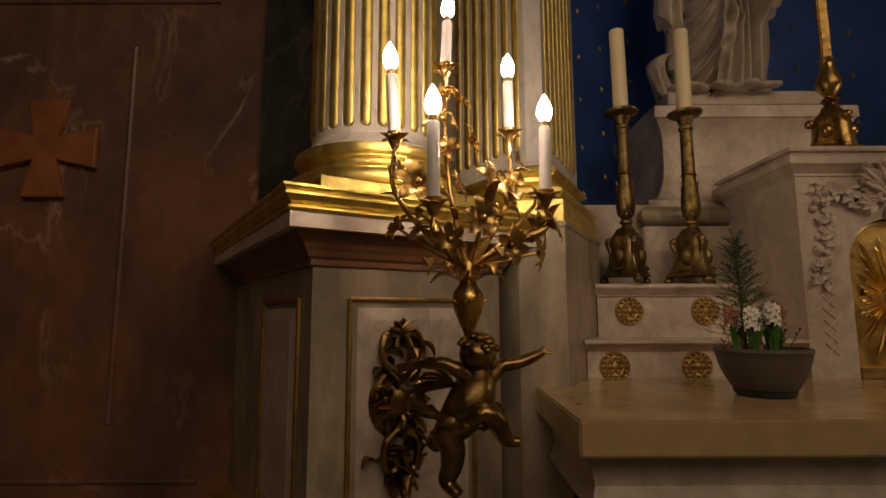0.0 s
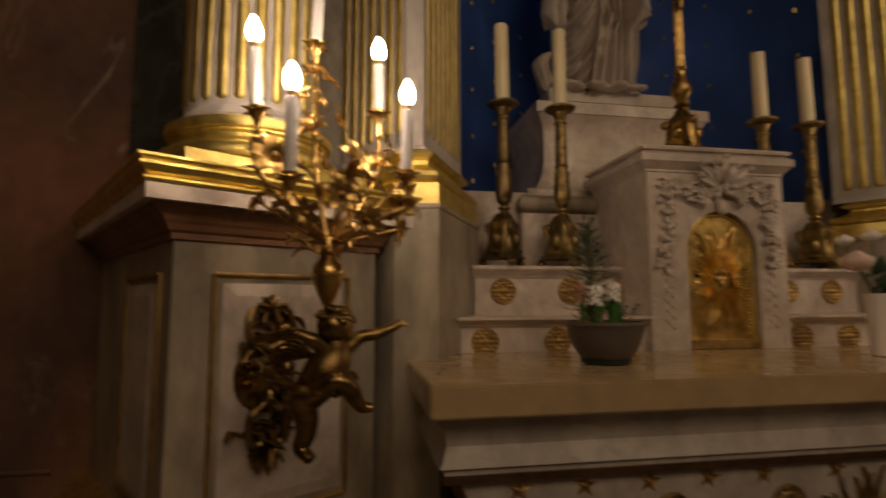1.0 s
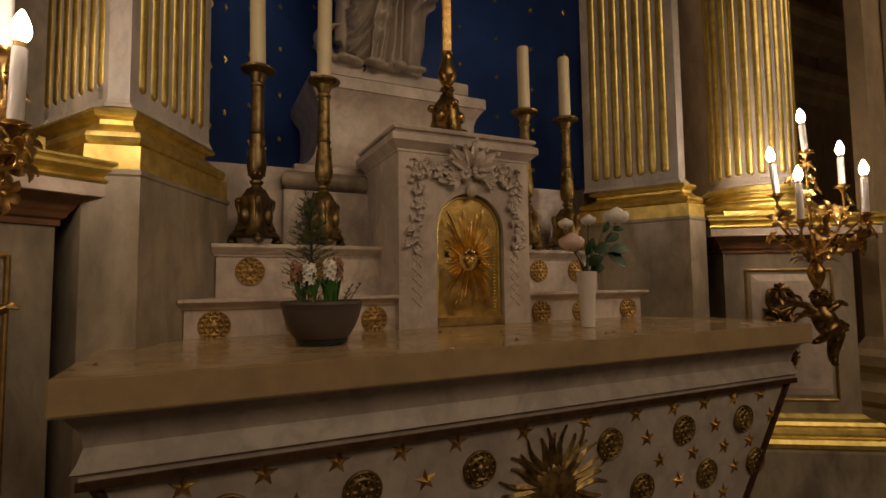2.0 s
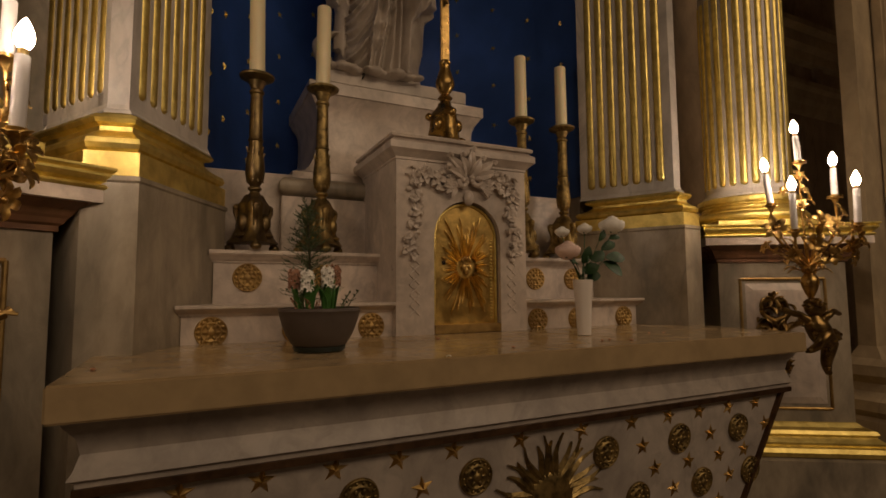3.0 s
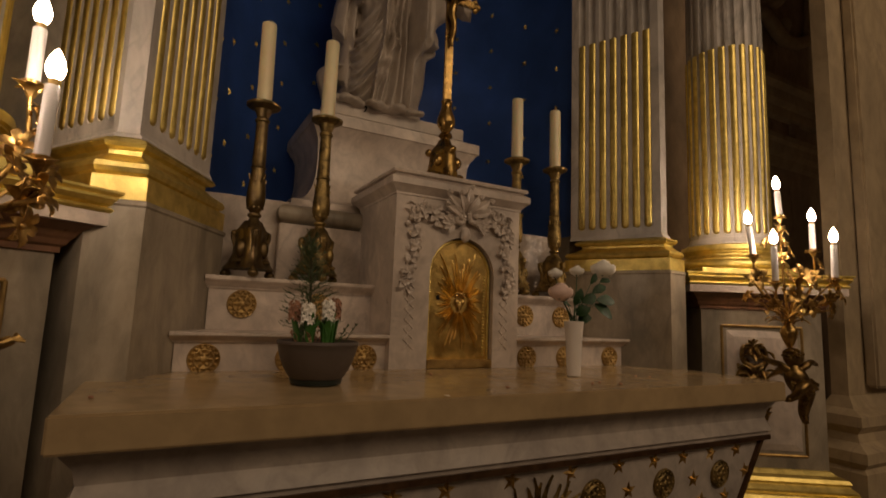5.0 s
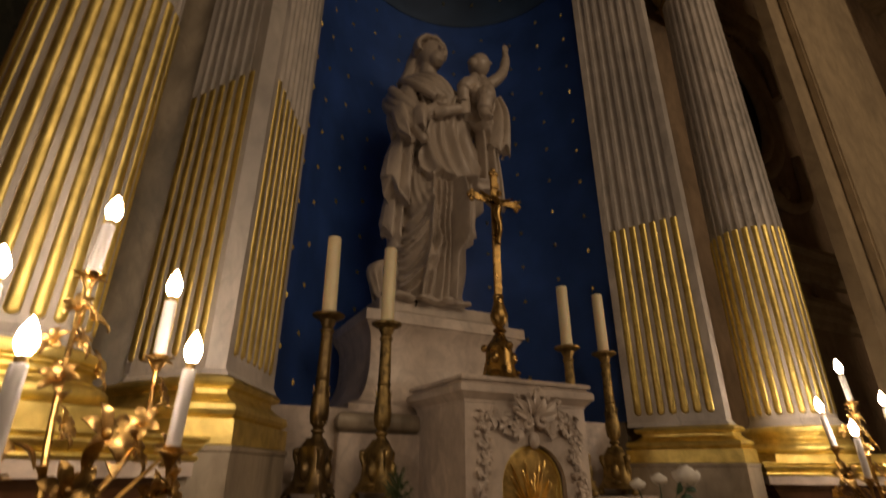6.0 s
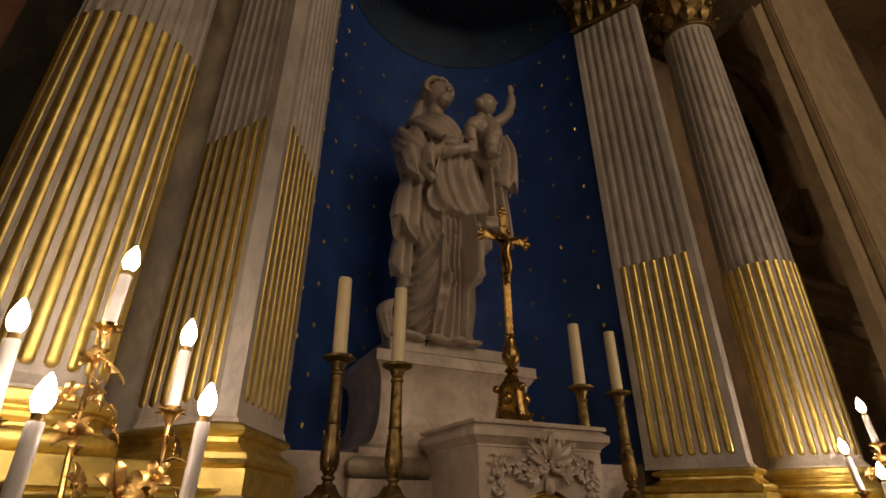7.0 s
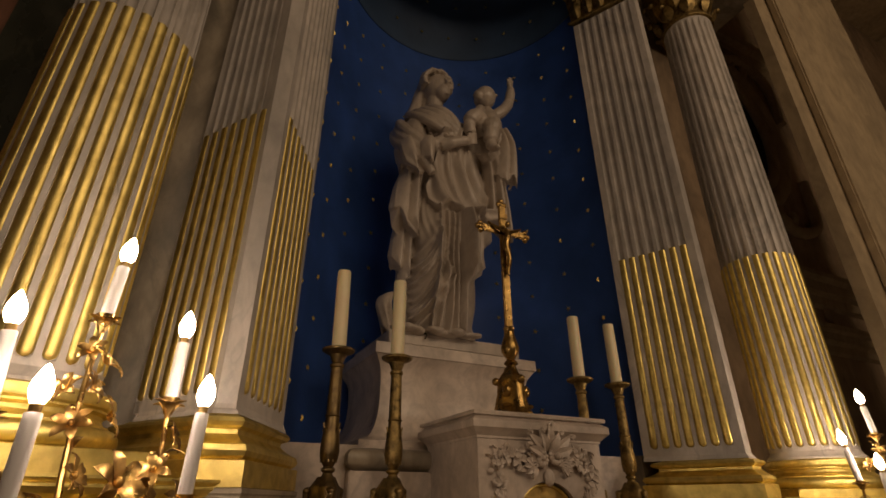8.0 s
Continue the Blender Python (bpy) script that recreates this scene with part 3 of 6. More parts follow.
def right_wall():
    for z0, prof in ((2.42, [(0.0, 0.0), (0.03, 0.02), (0.03, 0.07), (0.06, 0.10), (0.06, 0.16), (0.09, 0.18), (0.09, 0.22), (0.0, 0.225)]), (2.80, [(0.0, 0.0), (0.04, 0.02), (0.04, 0.09), (0.08, 0.12), (0.08, 0.20), (0.12, 0.23), (0.12, 0.27), (0.0, 0.275)]), (5.5, [(0.0, 0.0), (0.05, 0.03), (0.05, 0.12), (0.10, 0.16), (0.10, 0.25), (0.0, 0.255)])):
        bm = bmesh.new()
        moulding(bm, [(3.9, 2.048), (6.5, 2.048)], [(d, z0 + z) for d, z in prof])
        structure("wall_string_course", bm, PALE_STONE, "moulded stone string course", "moulding")
    bm = bmesh.new()
    for x in (3.9, 4.62, 5.3):
        block(bm, x, x + 0.09, 2.01, 2.055, 2.646, 2.80, 0.008)
    structure("wall_block_frieze", bm, DARK_STONE, "small upright stone blocks between the courses", "moulding")
    c = Vector((4.22, 2.05, 4.45))
    bm = bmesh.new()
    for rx, rz, r in ((0.50, 0.74, 0.075), (0.40, 0.62, 0.05)):
        tube(bm, [c + Vector((rx * math.cos(a), -0.03, rz * math.sin(a))) for a in [2 * math.pi * k / 48 for k in range(49)]], r, 10)
    for sgn in (-1, 1):
        tube(bm, curve_points([c + Vector(p) for p in ((-0.75, -0.02, sgn * 0.95), (-0.4, -0.04, sgn * 1.0), (0, -0.06, sgn * 0.86), (0.35, -0.04, sgn * 0.98), (0.72, -0.03, sgn * 0.82), (0.78, -0.02, sgn * 0.35))]), 0.05, 10)
        for q in range(5):
            p = c + Vector((0.18 * q - 0.36, -0.03, sgn * (0.84 + 0.03 * (q % 2))))
            blob(bm, p, (0.07, 0.05, 0.045), (0, 20 * q, 0), 12, 8)
    structure("wall_medallion", bm, PALE_STONE, "carved oval stone medallion frame on the dark wall", "relief", True)
    bm = bmesh.new()
    blob(bm, c, (0.37, 0.012, 0.59), u=24, v=12)
    structure("wall_medallion_field", bm, DARK_HOLE, "dark sunk field of the oval medallion", "relief", True)
    bm = bmesh.new()
    sq = [(3.60, 1.38), (3.60, 1.30), (5.0, 1.30), (5.0, 1.38)]
    moulding(bm, sq, [(0.10, 0), (0.10, 0.5), (0.085, 0.52), (0.11, 0.55), (0.11, 0.60), (0.06, 0.64), (0.05, 0.68), (0.085, 0.72), (0.085, 0.77), (0.03, 0.80), (0.0, 0.86), (0.0, 8.0)], True)
    structure("wall_pier", bm, PALE_STONE, "pale limestone church pier with moulded base", "pier")
    bm = bmesh.new()
    block(bm, 3.77, 4.92, 1.235, 1.296, 0.9, 8.0, 0.012)
    structure("wall_pier_pilaster", bm, PALE_STONE, "flat pale limestone pilaster on the pier", "pilaster")


right_wall()

# ---- the altar ----
SLAB_Z = 1.0


def altar():
    ob = thing("altar", "white marble altar front with gilt stars and rosettes", "altar")
    hw = 1.075
    bm = bmesh.new()
    ring = [(AX - hw, 1.5), (AX - hw, 1.06), (AX + hw, 1.06), (AX + hw, 1.5)]
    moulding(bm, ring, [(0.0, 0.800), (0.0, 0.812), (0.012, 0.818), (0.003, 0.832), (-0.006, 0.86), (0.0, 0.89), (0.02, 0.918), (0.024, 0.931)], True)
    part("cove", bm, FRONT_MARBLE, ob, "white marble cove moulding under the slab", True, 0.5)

    def wall_at(z):
        return hw - 0.02 - (0.80 - z) * 0.5, 1.075 + (0.80 - z) * 0.12
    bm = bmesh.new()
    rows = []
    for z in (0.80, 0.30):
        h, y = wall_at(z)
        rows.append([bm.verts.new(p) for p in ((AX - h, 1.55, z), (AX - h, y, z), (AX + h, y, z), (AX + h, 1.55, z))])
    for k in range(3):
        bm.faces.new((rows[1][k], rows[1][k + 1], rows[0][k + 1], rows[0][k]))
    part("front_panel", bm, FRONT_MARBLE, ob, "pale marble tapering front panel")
    bm = bmesh.new()
    block(bm, AX - 0.95, AX + 0.95, 1.1, 1.55, 0.0, 0.302)
    part("foot", bm, GREY_MARBLE, ob)
    bm = bmesh.new()
    block(bm, AX - hw - 0.003, AX + hw + 0.003, 1.052, 1.10, 0.785, 0.801)
    for s in (-1, 1):
        pts = []
        for z in (0.79, 0.32):
            h, y = wall_at(z)
            pts.append((AX + s * (h + 0.004), y - 0.004, z))
        tube(bm, pts, 0.011, 6)
    part("border", bm, BORDER, ob, "dark bronze border strip")

    def on_front(x, z):
        return Matrix.Translation((x, wall_at(z)[1], z)) @ pose(0, 0, 0, 6.8)
    # five-pointed relief stars
    sm = bmesh.new()
    rim = []
    for k in range(10):
        a = math.pi / 2 + math.pi * k / 5
        r = 0.034 if k % 2 == 0 else 0.0135
        rim.append(sm.verts.new((r * math.cos(a), 0.001, r * math.sin(a))))
    top = sm.verts.new((0, -0.012, 0))
    for k in range(10):
        sm.faces.new((rim[k], rim[(k + 1) % 10], top))
    sm.faces.new(rim)
    star = part("star", sm, BRONZE, ob, "gilt bronze star")
    first = [star]

    def put_star(x, z, turn):
        o = first.pop() if first else new("star", star.data)
        o.parent = ob
        o.matrix_basis = on_front(x, z) @ pose(0, 0, 0, 0, turn, 0)
    rng = random.Random(5)
    spots = [(x, 0.757) for x in (0.467, 0.623, 0.781, 0.934, 1.082, 1.285, 1.495, 1.689, 1.847, 1.988, 2.133, 2.276)]
    for x in (0.37, 0.68, 0.97):
        spots += [(AX + x, 0.676), (AX - x, 0.676)]
    for x in (0.43, 0.58, 0.73, 0.86):
        spots += [(AX + x, 0.598), (AX - x, 0.598)]
    for x in (0.52, 0.79):
        spots += [(AX + x, 0.52), (AX - x, 0.52)]
    for x in (0.45, 0.60, 0.74):
        spots += [(AX + x, 0.44), (AX - x, 0.44)]
    for x, z in spots:
        put_star(x, z, rng.uniform(-14, 14))
    rose = rosette_mesh(0.047, AGED_BRONZE)
    for x in (0.22, 0.53, 0.82):
        for s in (-1, 1):
            o = new("rosette", rose)
            o.parent = ob
            o.matrix_basis = on_front(AX + s * x, 0.68)
            dress_rosette(o, 0.047, True)
    for x in (0.36, 0.65, 0.90):
        for s in (-1, 1):
            o = new("rosette", rose)
            o.parent = ob
            o.matrix_basis = on_front(AX + s * x, 0.52)
            dress_rosette(o, 0.047, True)
    # blazing sun
    m = on_front(1.392, 0.572)
    n = 36
    bm = bmesh.new()
    made = bmesh.ops.create_uvsphere(bm, u_segments=28, v_segments=12, radius=1)["verts"]
    bmesh.ops.transform(bm, matrix=m @ Matrix.Diagonal((0.085, 0.018, 0.085, 1)), verts=made)
    sun = part("sun", bm, AGED_BRONZE, ob, "tarnished gilt blazing sun relief", True)
    for k in range(n):
        a = 2 * math.pi * k / n
        r = 0.192 if k % 2 == 0 else 0.172
        w = 0.0105
        wob = 0.02 * (1 if k % 4 < 2 else -1)
        pts = []
        for q, ww in ((0.07, w), (0.105, w * 1.1), (0.135, w * 0.85), (0.158, w * 0.5), (r, 0.001)):
            off = wob * math.sin((q - 0.09) * 30) * 0.5
            pts.append((q, off - ww, off + ww))
        rows = []
        for q, lo, hi in pts:
            rows.append([m @ Vector((q * math.cos(a) - s * math.sin(a), -d, q * math.sin(a) + s * math.cos(a))) for s, d in ((lo, 0.002), ((lo + hi) / 2, 0.010), (hi, 0.002))])
        bm = bmesh.new()
        vs = [[bm.verts.new(p) for p in r] for r in rows]
        for u, v in zip(vs, vs[1:]):
            for q in range(2):
                bm.faces.new((u[q], u[q + 1], v[q + 1], v[q]))
        part("sun_ray", bm, AGED_BRONZE, sun)


def rosette_mesh(r, mat=OLD_GOLD):
    bm = bmesh.new()
    rings = []
    for q, h in ((0.0, 0.013), (0.22, 0.012), (0.3, 0.006), (0.52, 0.006), (0.58, 0.011), (0.66, 0.011), (0.7, 0.005), (0.9, 0.005), (0.94, 0.009), (1.0, 0.008), (1.02, 0.0)):
        rings.append([bm.verts.new((max(q, 0.01) * r * math.cos(a), -h, max(q, 0.01) * r * math.sin(a))) for a in [2 * math.pi * k / 32 for k in range(32)]])
    for lo, hi in zip(rings, rings[1:]):
        for k in range(32):
            bm.faces.new((lo[k], lo[(k + 1) % 32], hi[(k + 1) % 32], hi[k]))
    bm.faces.new(rings[0])
    for f in bm.faces:
        f.smooth = True
    me = bpy.data.meshes.new("rosette")
    bmesh.ops.recalc_face_normals(bm, faces=bm.faces)
    bm.to_mesh(me)
    bm.free()
    me.materials.append(mat)
    return me


def small_mesh(name, size, mat=OLD_GOLD):
    bm = bmesh.new()
    blob(bm, (0, 0, 0), size, u=8, v=5)
    for f in bm.faces:
        f.smooth = True
    me = bpy.data.meshes.new(name)
    bm.to_mesh(me)
    bm.free()
    me.materials.append(mat)
    return me


BEAD_MESH = small_mesh("bead", (0.0065, 0.005, 0.0065))
PETAL_MESH = small_mesh("petal", (0.010, 0.006, 0.006))
DULL_BEAD_MESH = small_mesh("bead", (0.0045, 0.003, 0.0045), AGED_BRONZE)
DULL_PETAL_MESH = small_mesh("petal", (0.010, 0.0045, 0.006), AGED_BRONZE)


def dress_rosette(o, r, dull=False):
    """Six petals and a ring of beads on a rosette's disc."""
    for k in range(14):
        a = 2 * math.pi * k / 14
        b = new("bead", DULL_BEAD_MESH if dull else BEAD_MESH)
        b.parent = o
        b.location = (0.8 * r * math.cos(a), -0.007, 0.8 * r * math.sin(a))
    for k in range(6):
        a = 2 * math.pi * k / 6
        b = new("petal", DULL_PETAL_MESH if dull else PETAL_MESH)
        b.parent = o
        b.matrix_basis = pose(0.4 * r * math.cos(a), -0.007, 0.4 * r * math.sin(a), 0, -math.degrees(a), 0)


altar()
bm = bmesh.new()
block(bm, AX - 1.115, AX + 1.083, 0.993, 1.66, SLAB_Z - 0.068, SLAB_Z, 0.004)
tagged(link("altar_slab", bm, SLAB_STONE), "thick polished beige stone altar slab", "altar slab")


def splay(y):
    """Where the pier's splayed face stands at the depth y."""
    return PC.x + (y - PC.y) * PI_.x / PI_.y


def gradine(name, yf, yb, z0, z1, lip, xs, zc, r, side):
    """One length of shelf, between the pier's splay and the tabernacle."""
    ob = thing(name, "white marble altar shelf with gilt rosettes", "altar shelf", group="altar shelves")
    gap = 0.004
    end = TX - 0.272 if side < 0 else 2 * AX - (TX + 0.272)
    bm = bmesh.new()
    a0, a1 = splay(yf) + gap, splay(yb) + gap
    moulding(bm, plan([(a1, yb), (a0, yf), (end, yf), (end, yb)], side), [(0, z0), (0, z1 - lip)], True)
    part("riser", bm, WHITE_MARBLE, ob)
    bm = bmesh.new()
    moulding(bm, plan([(a0 - 0.016, yf), (end, yf)], side), [(-0.02, z1 - lip), (0.006, z1 - lip), (0.008, z1 - lip + 0.006), (0.014, z1 - lip + 0.009), (0.024, z1 - lip * 0.55), (0.032, z1 - lip * 0.42), (0.034, z1 - lip * 0.34), (0.038, z1 - lip * 0.3), (0.038, z1 - 0.002), (0.036, z1), (-(yb - yf), z1)])
    part("shelf_edge", bm, WHITE_MARBLE, ob, "moulded white marble shelf edge")
    me = rosette_mesh(r)
    for x in xs:
        o = new("rosette", me)
        o.parent = ob
        o.location = (x, yf, zc)
        dress_rosette(o, r)


TX = 1.393
gradine("lower_shelf", 1.622, 1.80, SLAB_Z, 1.118, 0.032, (0.532, 0.787, 1.039), 1.036, 0.046, -1)
gradine("lower_shelf", 1.622, 1.80, SLAB_Z, 1.118, 0.032, (1.745, 1.95, 2.213), 1.036, 0.046, 1)
gradine("upper_shelf", 1.795, 1.968, 1.118, 1.300, 0.042, (0.647, 0.912), 1.207, 0.048, -1)
gradine("upper_shelf", 1.795, 1.968, 1.118, 1.300, 0.042, (1.862, 2.075), 1.207, 0.048, 1)



def tabernacle():
    ob = thing("tabernacle", "white marble tabernacle with carved relief and gilt door", "tabernacle")
    hw, yf, yb = 0.275, 1.585, 1.99
    # body with an arched recess
    bm = bmesh.new()
    dw, sp, dz = 0.142, 1.352, SLAB_Z
    arch = [(-dw, dz)] + [(-dw, sp)] + [(-dw * math.cos(math.pi * k / 16), sp + dw * math.sin(math.pi * k / 16)) for k in range(1, 16)] + [(dw, sp), (dw, dz)]
    outer = [(-hw, dz)] + [(-hw, sp)] + [(max(-hw, min(hw, -0.45 * math.cos(math.pi * k / 16))), 1.655) for k in range(1, 16)] + [(hw, sp), (hw, dz)]
    cx = TX + 0.014
    va = [bm.verts.new((cx + x, yf, z)) for x, z in arch]
    vd = [bm.verts.new((cx + x, yf + 0.05, z)) for x, z in arch]
    vo = [bm.verts.new((TX + x, yf, z)) for x, z in outer]
    vb = [bm.verts.new((TX + x, yb, z)) for x, z in outer]
    for k in range(len(arch) - 1):
        bm.faces.new((va[k], va[k + 1], vd[k + 1], vd[k]))
        bm.faces.new((vo[k], vo[k + 1], va[k + 1], va[k]))
        bm.faces.new((vo[k], vo[k + 1], vb[k + 1], vb[k]))
    part("body", bm, WHITE_MARBLE, ob, "veined white marble body")
    ring = lambda h, y: [(TX - h, yb), (TX - h, y), (TX + h, y), (TX + h, yb)]
    bm = bmesh.new()
    moulding(bm, ring(hw, yf), [(-0.01, 1.628), (0.004, 1.630), (0.004, 1.638), (0.01, 1.644), (0.020, 1.654), (0.032, 1.664), (0.032, 1.688), (0.024, 1.694), (0.012, 1.702), (0.010, 1.708)], True)
    part("cornice", bm, WHITE_MARBLE, ob, "moulded white marble cornice")
    bm = bmesh.new()
    moulding(bm, ring(hw, yf), [(0.0, 1.706), (0.024, 1.707), (0.026, 1.716), (0.022, 1.722), (-0.02, 1.724)], True)
    part("top_plate", bm, WHITE_MARBLE, ob, "thin marble top plate")
    bm = bmesh.new()
    moulding(bm, ring(hw, yf), [(-0.01, SLAB_Z), (0.006, SLAB_Z + 0.001), (0.006, SLAB_Z + 0.012), (-0.002, SLAB_Z + 0.018)], True)
    # carved garlands, winged head and lattice on the front
    bm = bmesh.new()
    rng = random.Random(3)
    for s in (-1, 1):
        for k in range(26):
            t = k / 25
            if t < 0.5:
                q = t / 0.5
                x, z = 0.09 + 0.115 * q, 1.545 + 0.05 * math.sin(q * math.pi * 0.9) - 0.02 * q
            else:
                q = (t - 0.5) / 0.5
                x, z = 0.212 - 0.012 * math.sin(q * 5), 1.53 - 0.24 * q
            for _ in range(4):
                ox, oz = rng.uniform(-0.024, 0.024), rng.uniform(-0.018, 0.018)
                a = rng.uniform(0, 360)
                p = Vector((TX + s * (x + ox), yf - rng.uniform(0.0, 0.008), z + oz))
                if _ < 2:
                    blob(bm, p, (0.013, 0.012, 0.010), (0, a, 0), 8, 6)
                else:
                    leaf(bm, p, p + Vector((0.028 * math.cos(a), -0.014, 0.028 * math.sin(a))), 0.011, 0.006, 0.4, 0.0025, 4, Vector((0, -1, 0)))
        for k in range(9):
            p = Vector((TX + s * (0.205 + rng.uniform(-0.02, 0.02)), yf, 1.60 - 0.02 * (k % 4)))
            a = rng.uniform(0, 2 * math.pi)
            leaf(bm, p, p + Vector((0.03 * math.cos(a), -0.012, 0.03 * math.sin(a))), 0.008, 0.004, 0.3, 0.002, 4)
        for k in range(7):
            z0 = 1.07 + 0.036 * k
            for d in (-1, 1):
                tube(bm, [(TX + s * 0.205 - d * 0.019, yf - 0.001, z0), (TX + s * 0.205 + d * 0.019, yf - 0.001, z0 + 0.036)], 0.0026, 5)
    for k in range(7):
        a = math.pi * (0.10 + 0.80 * k / 6)
        r = 0.090 + 0.020 * (k % 2)
        p = Vector((TX + 0.012, yf - 0.008, 1.575))
        e = p + Vector((r * math.cos(a) * 1.15, -0.026, r * math.sin(a)))
        leaf(bm, p + Vector((0.02 * math.cos(a), 0, 0.02 * math.sin(a))), e, 0.017, 0.012, 0.45, 0.005, 6, Vector((0, -1, 0)))
        tube(bm, curve_points([e, e + Vector((0.012 * math.cos(a - 0.9), -0.012, 0.012 * math.sin(a - 0.9))), e + Vector((0.012 * math.cos(a - 2.2), -0.010, 0.012 * math.sin(a - 2.2)))], 4), 0.0065, 6)
    for q, dz in ((-1, 0.0), (1, 0.008)):
        for w in range(16):
            turn = w * 0.55
            rad = 0.036 * (1 - w / 17)
            blob(bm, (TX + 0.012 + q * (0.036 + rad * math.cos(turn)), yf - 0.010 - 0.0012 * w, 1.565 + dz + rad * math.sin(turn)), (0.012, 0.012, 0.010), u=8, v=6)
        for w in range(5):
            p = Vector((TX + 0.012 + q * 0.06, yf - 0.006, 1.545 + dz))
            a = radians(-70 + 32 * w)
            leaf(bm, p, p + Vector((q * 0.052 * math.cos(a), -0.016, 0.048 * math.sin(a))), 0.012, 0.008, 0.4, 0.004, 5, Vector((0, -1, 0)))
    for s in (-1, 1):
        for k in range(6):
            p = Vector((TX + 0.012 + s * 0.03, yf - 0.012, 1.55))
            a = radians(-35 + 16 * k)
            leaf(bm, p, p + Vector((s * 0.075 * math.cos(a), -0.008, 0.065 * math.sin(a))), 0.012, 0.006, 0.3, 0.003, 4)
    blob(bm, (TX + 0.014, yf - 0.008, 1.505), (0.022, 0.016, 0.03), u=10, v=8)
    part("relief", bm, WHITE_MARBLE, ob, "carved garlands and winged ornament", True)
    # gilt door
    bm = bmesh.new()
    dw2 = dw - 0.004
    arch2 = [(-dw2, dz + 0.03), (-dw2, sp)] + [(-dw2 * math.cos(math.pi * k / 20), sp + dw2 * math.sin(math.pi * k / 20)) for k in range(1, 20)] + [(dw2, sp), (dw2, dz + 0.03)]
    prism(bm, arch2, pose(cx, yf + 0.045, 0), 0.02)
    door = part("door", bm, DOOR_GOLD, ob, "gilt arched door with radiant relief")
    bm = bmesh.new()
    block(bm, cx - dw + 0.001, cx + dw - 0.001, yf - 0.004, yf + 0.044, SLAB_Z + 0.001, SLAB_Z + 0.032, 0.003)
    part("door_sill", bm, OLD_GOLD, ob, "plain gilt sill")
    bm = bmesh.new()
    edge = [(cx + x * 0.955, yf + 0.024, (sp + (z - sp) * 0.955) if z > sp else z) for x, z in arch2]
    tube(bm, edge, 0.006, 8)
    for k in range(26):
        z = 1.05 + k * 0.0125
        if z < sp:
            blob(bm, (cx + dw2 * 0.82, yf + 0.024, z), (0.0075, 0.004, 0.004), u=8, v=5)
    part("door_frame", bm, GOLD, door, "beaded bright gilt frame", True)
    bm = bmesh.new()
    c = Vector((cx, yf + 0.022, 1.245))
    for k in range(56):
        if k % 7 == 3:
            continue
        a = 2 * math.pi * k / 56
        lim = 0.20 if math.sin(a) > 0 else 0.185
        r = min(lim, 0.098 / max(abs(math.cos(a)), 0.05)) * (0.62 + 0.38 * ((k * 5) % 7) / 6)
        o = Vector((math.cos(a), 0, math.sin(a)))
        q = Vector((-math.sin(a), 0, math.cos(a)))
        w = 0.0028 + 0.0008 * (k % 3)
        pts = [c + o * 0.035 - q * w, c + o * r - q * w * 1.3, c + o * (r + 0.006), c + o * r + q * w * 1.3, c + o * 0.035 + q * w]
        vs = [bm.verts.new(p) for p in pts]
        tip = [bm.verts.new(c + o * 0.05 + Vector((0, -0.008, 0))), bm.verts.new(c + o * r * 0.9 + Vector((0, -0.006, 0)))]
        bm.faces.new((vs[0], vs[1], tip[1], tip[0]))
        bm.faces.new((vs[4], vs[3], tip[1], tip[0]))
        bm.faces.new((vs[1], vs[2], tip[1]))
        bm.faces.new((vs[2], vs[3], tip[1]))
    part("ray_relief", bm, DOOR_GOLD, door, "worn gilt rays")
    bm = bmesh.new()
    for q in (-1, 1):
        blob(bm, c + Vector((q * 0.009, -0.004, 0.002)), (0.013, 0.009, 0.013), (0, q * 25, 0), 14, 10)
    blob(bm, c + Vector((0, -0.004, -0.012)), (0.011, 0.008, 0.018), u=14, v=10)
    for k in range(5):
        a = radians(30 + 30 * k)
        blob(bm, c + Vector((0.020 * math.cos(a), -0.006, 0.016 + 0.018 * math.sin(a))), (0.005, 0.005, 0.010), u=8, v=6)
    part("heart", bm, BRONZE, door, "raised gilt heart", True)
    bm = bmesh.new()
    lathe(bm, [(0.009, -0.003), (0.009, 0.003)], 12)
    bmesh.ops.transform(bm, matrix=pose(cx - 0.09, yf + 0.024, 1.262, 90), verts=bm.verts)
    part("keyhole", bm, DARK_HOLE, door, "dark keyhole")


tabernacle()

# ---- pedestal and statue in the niche ----
SX = 1.345


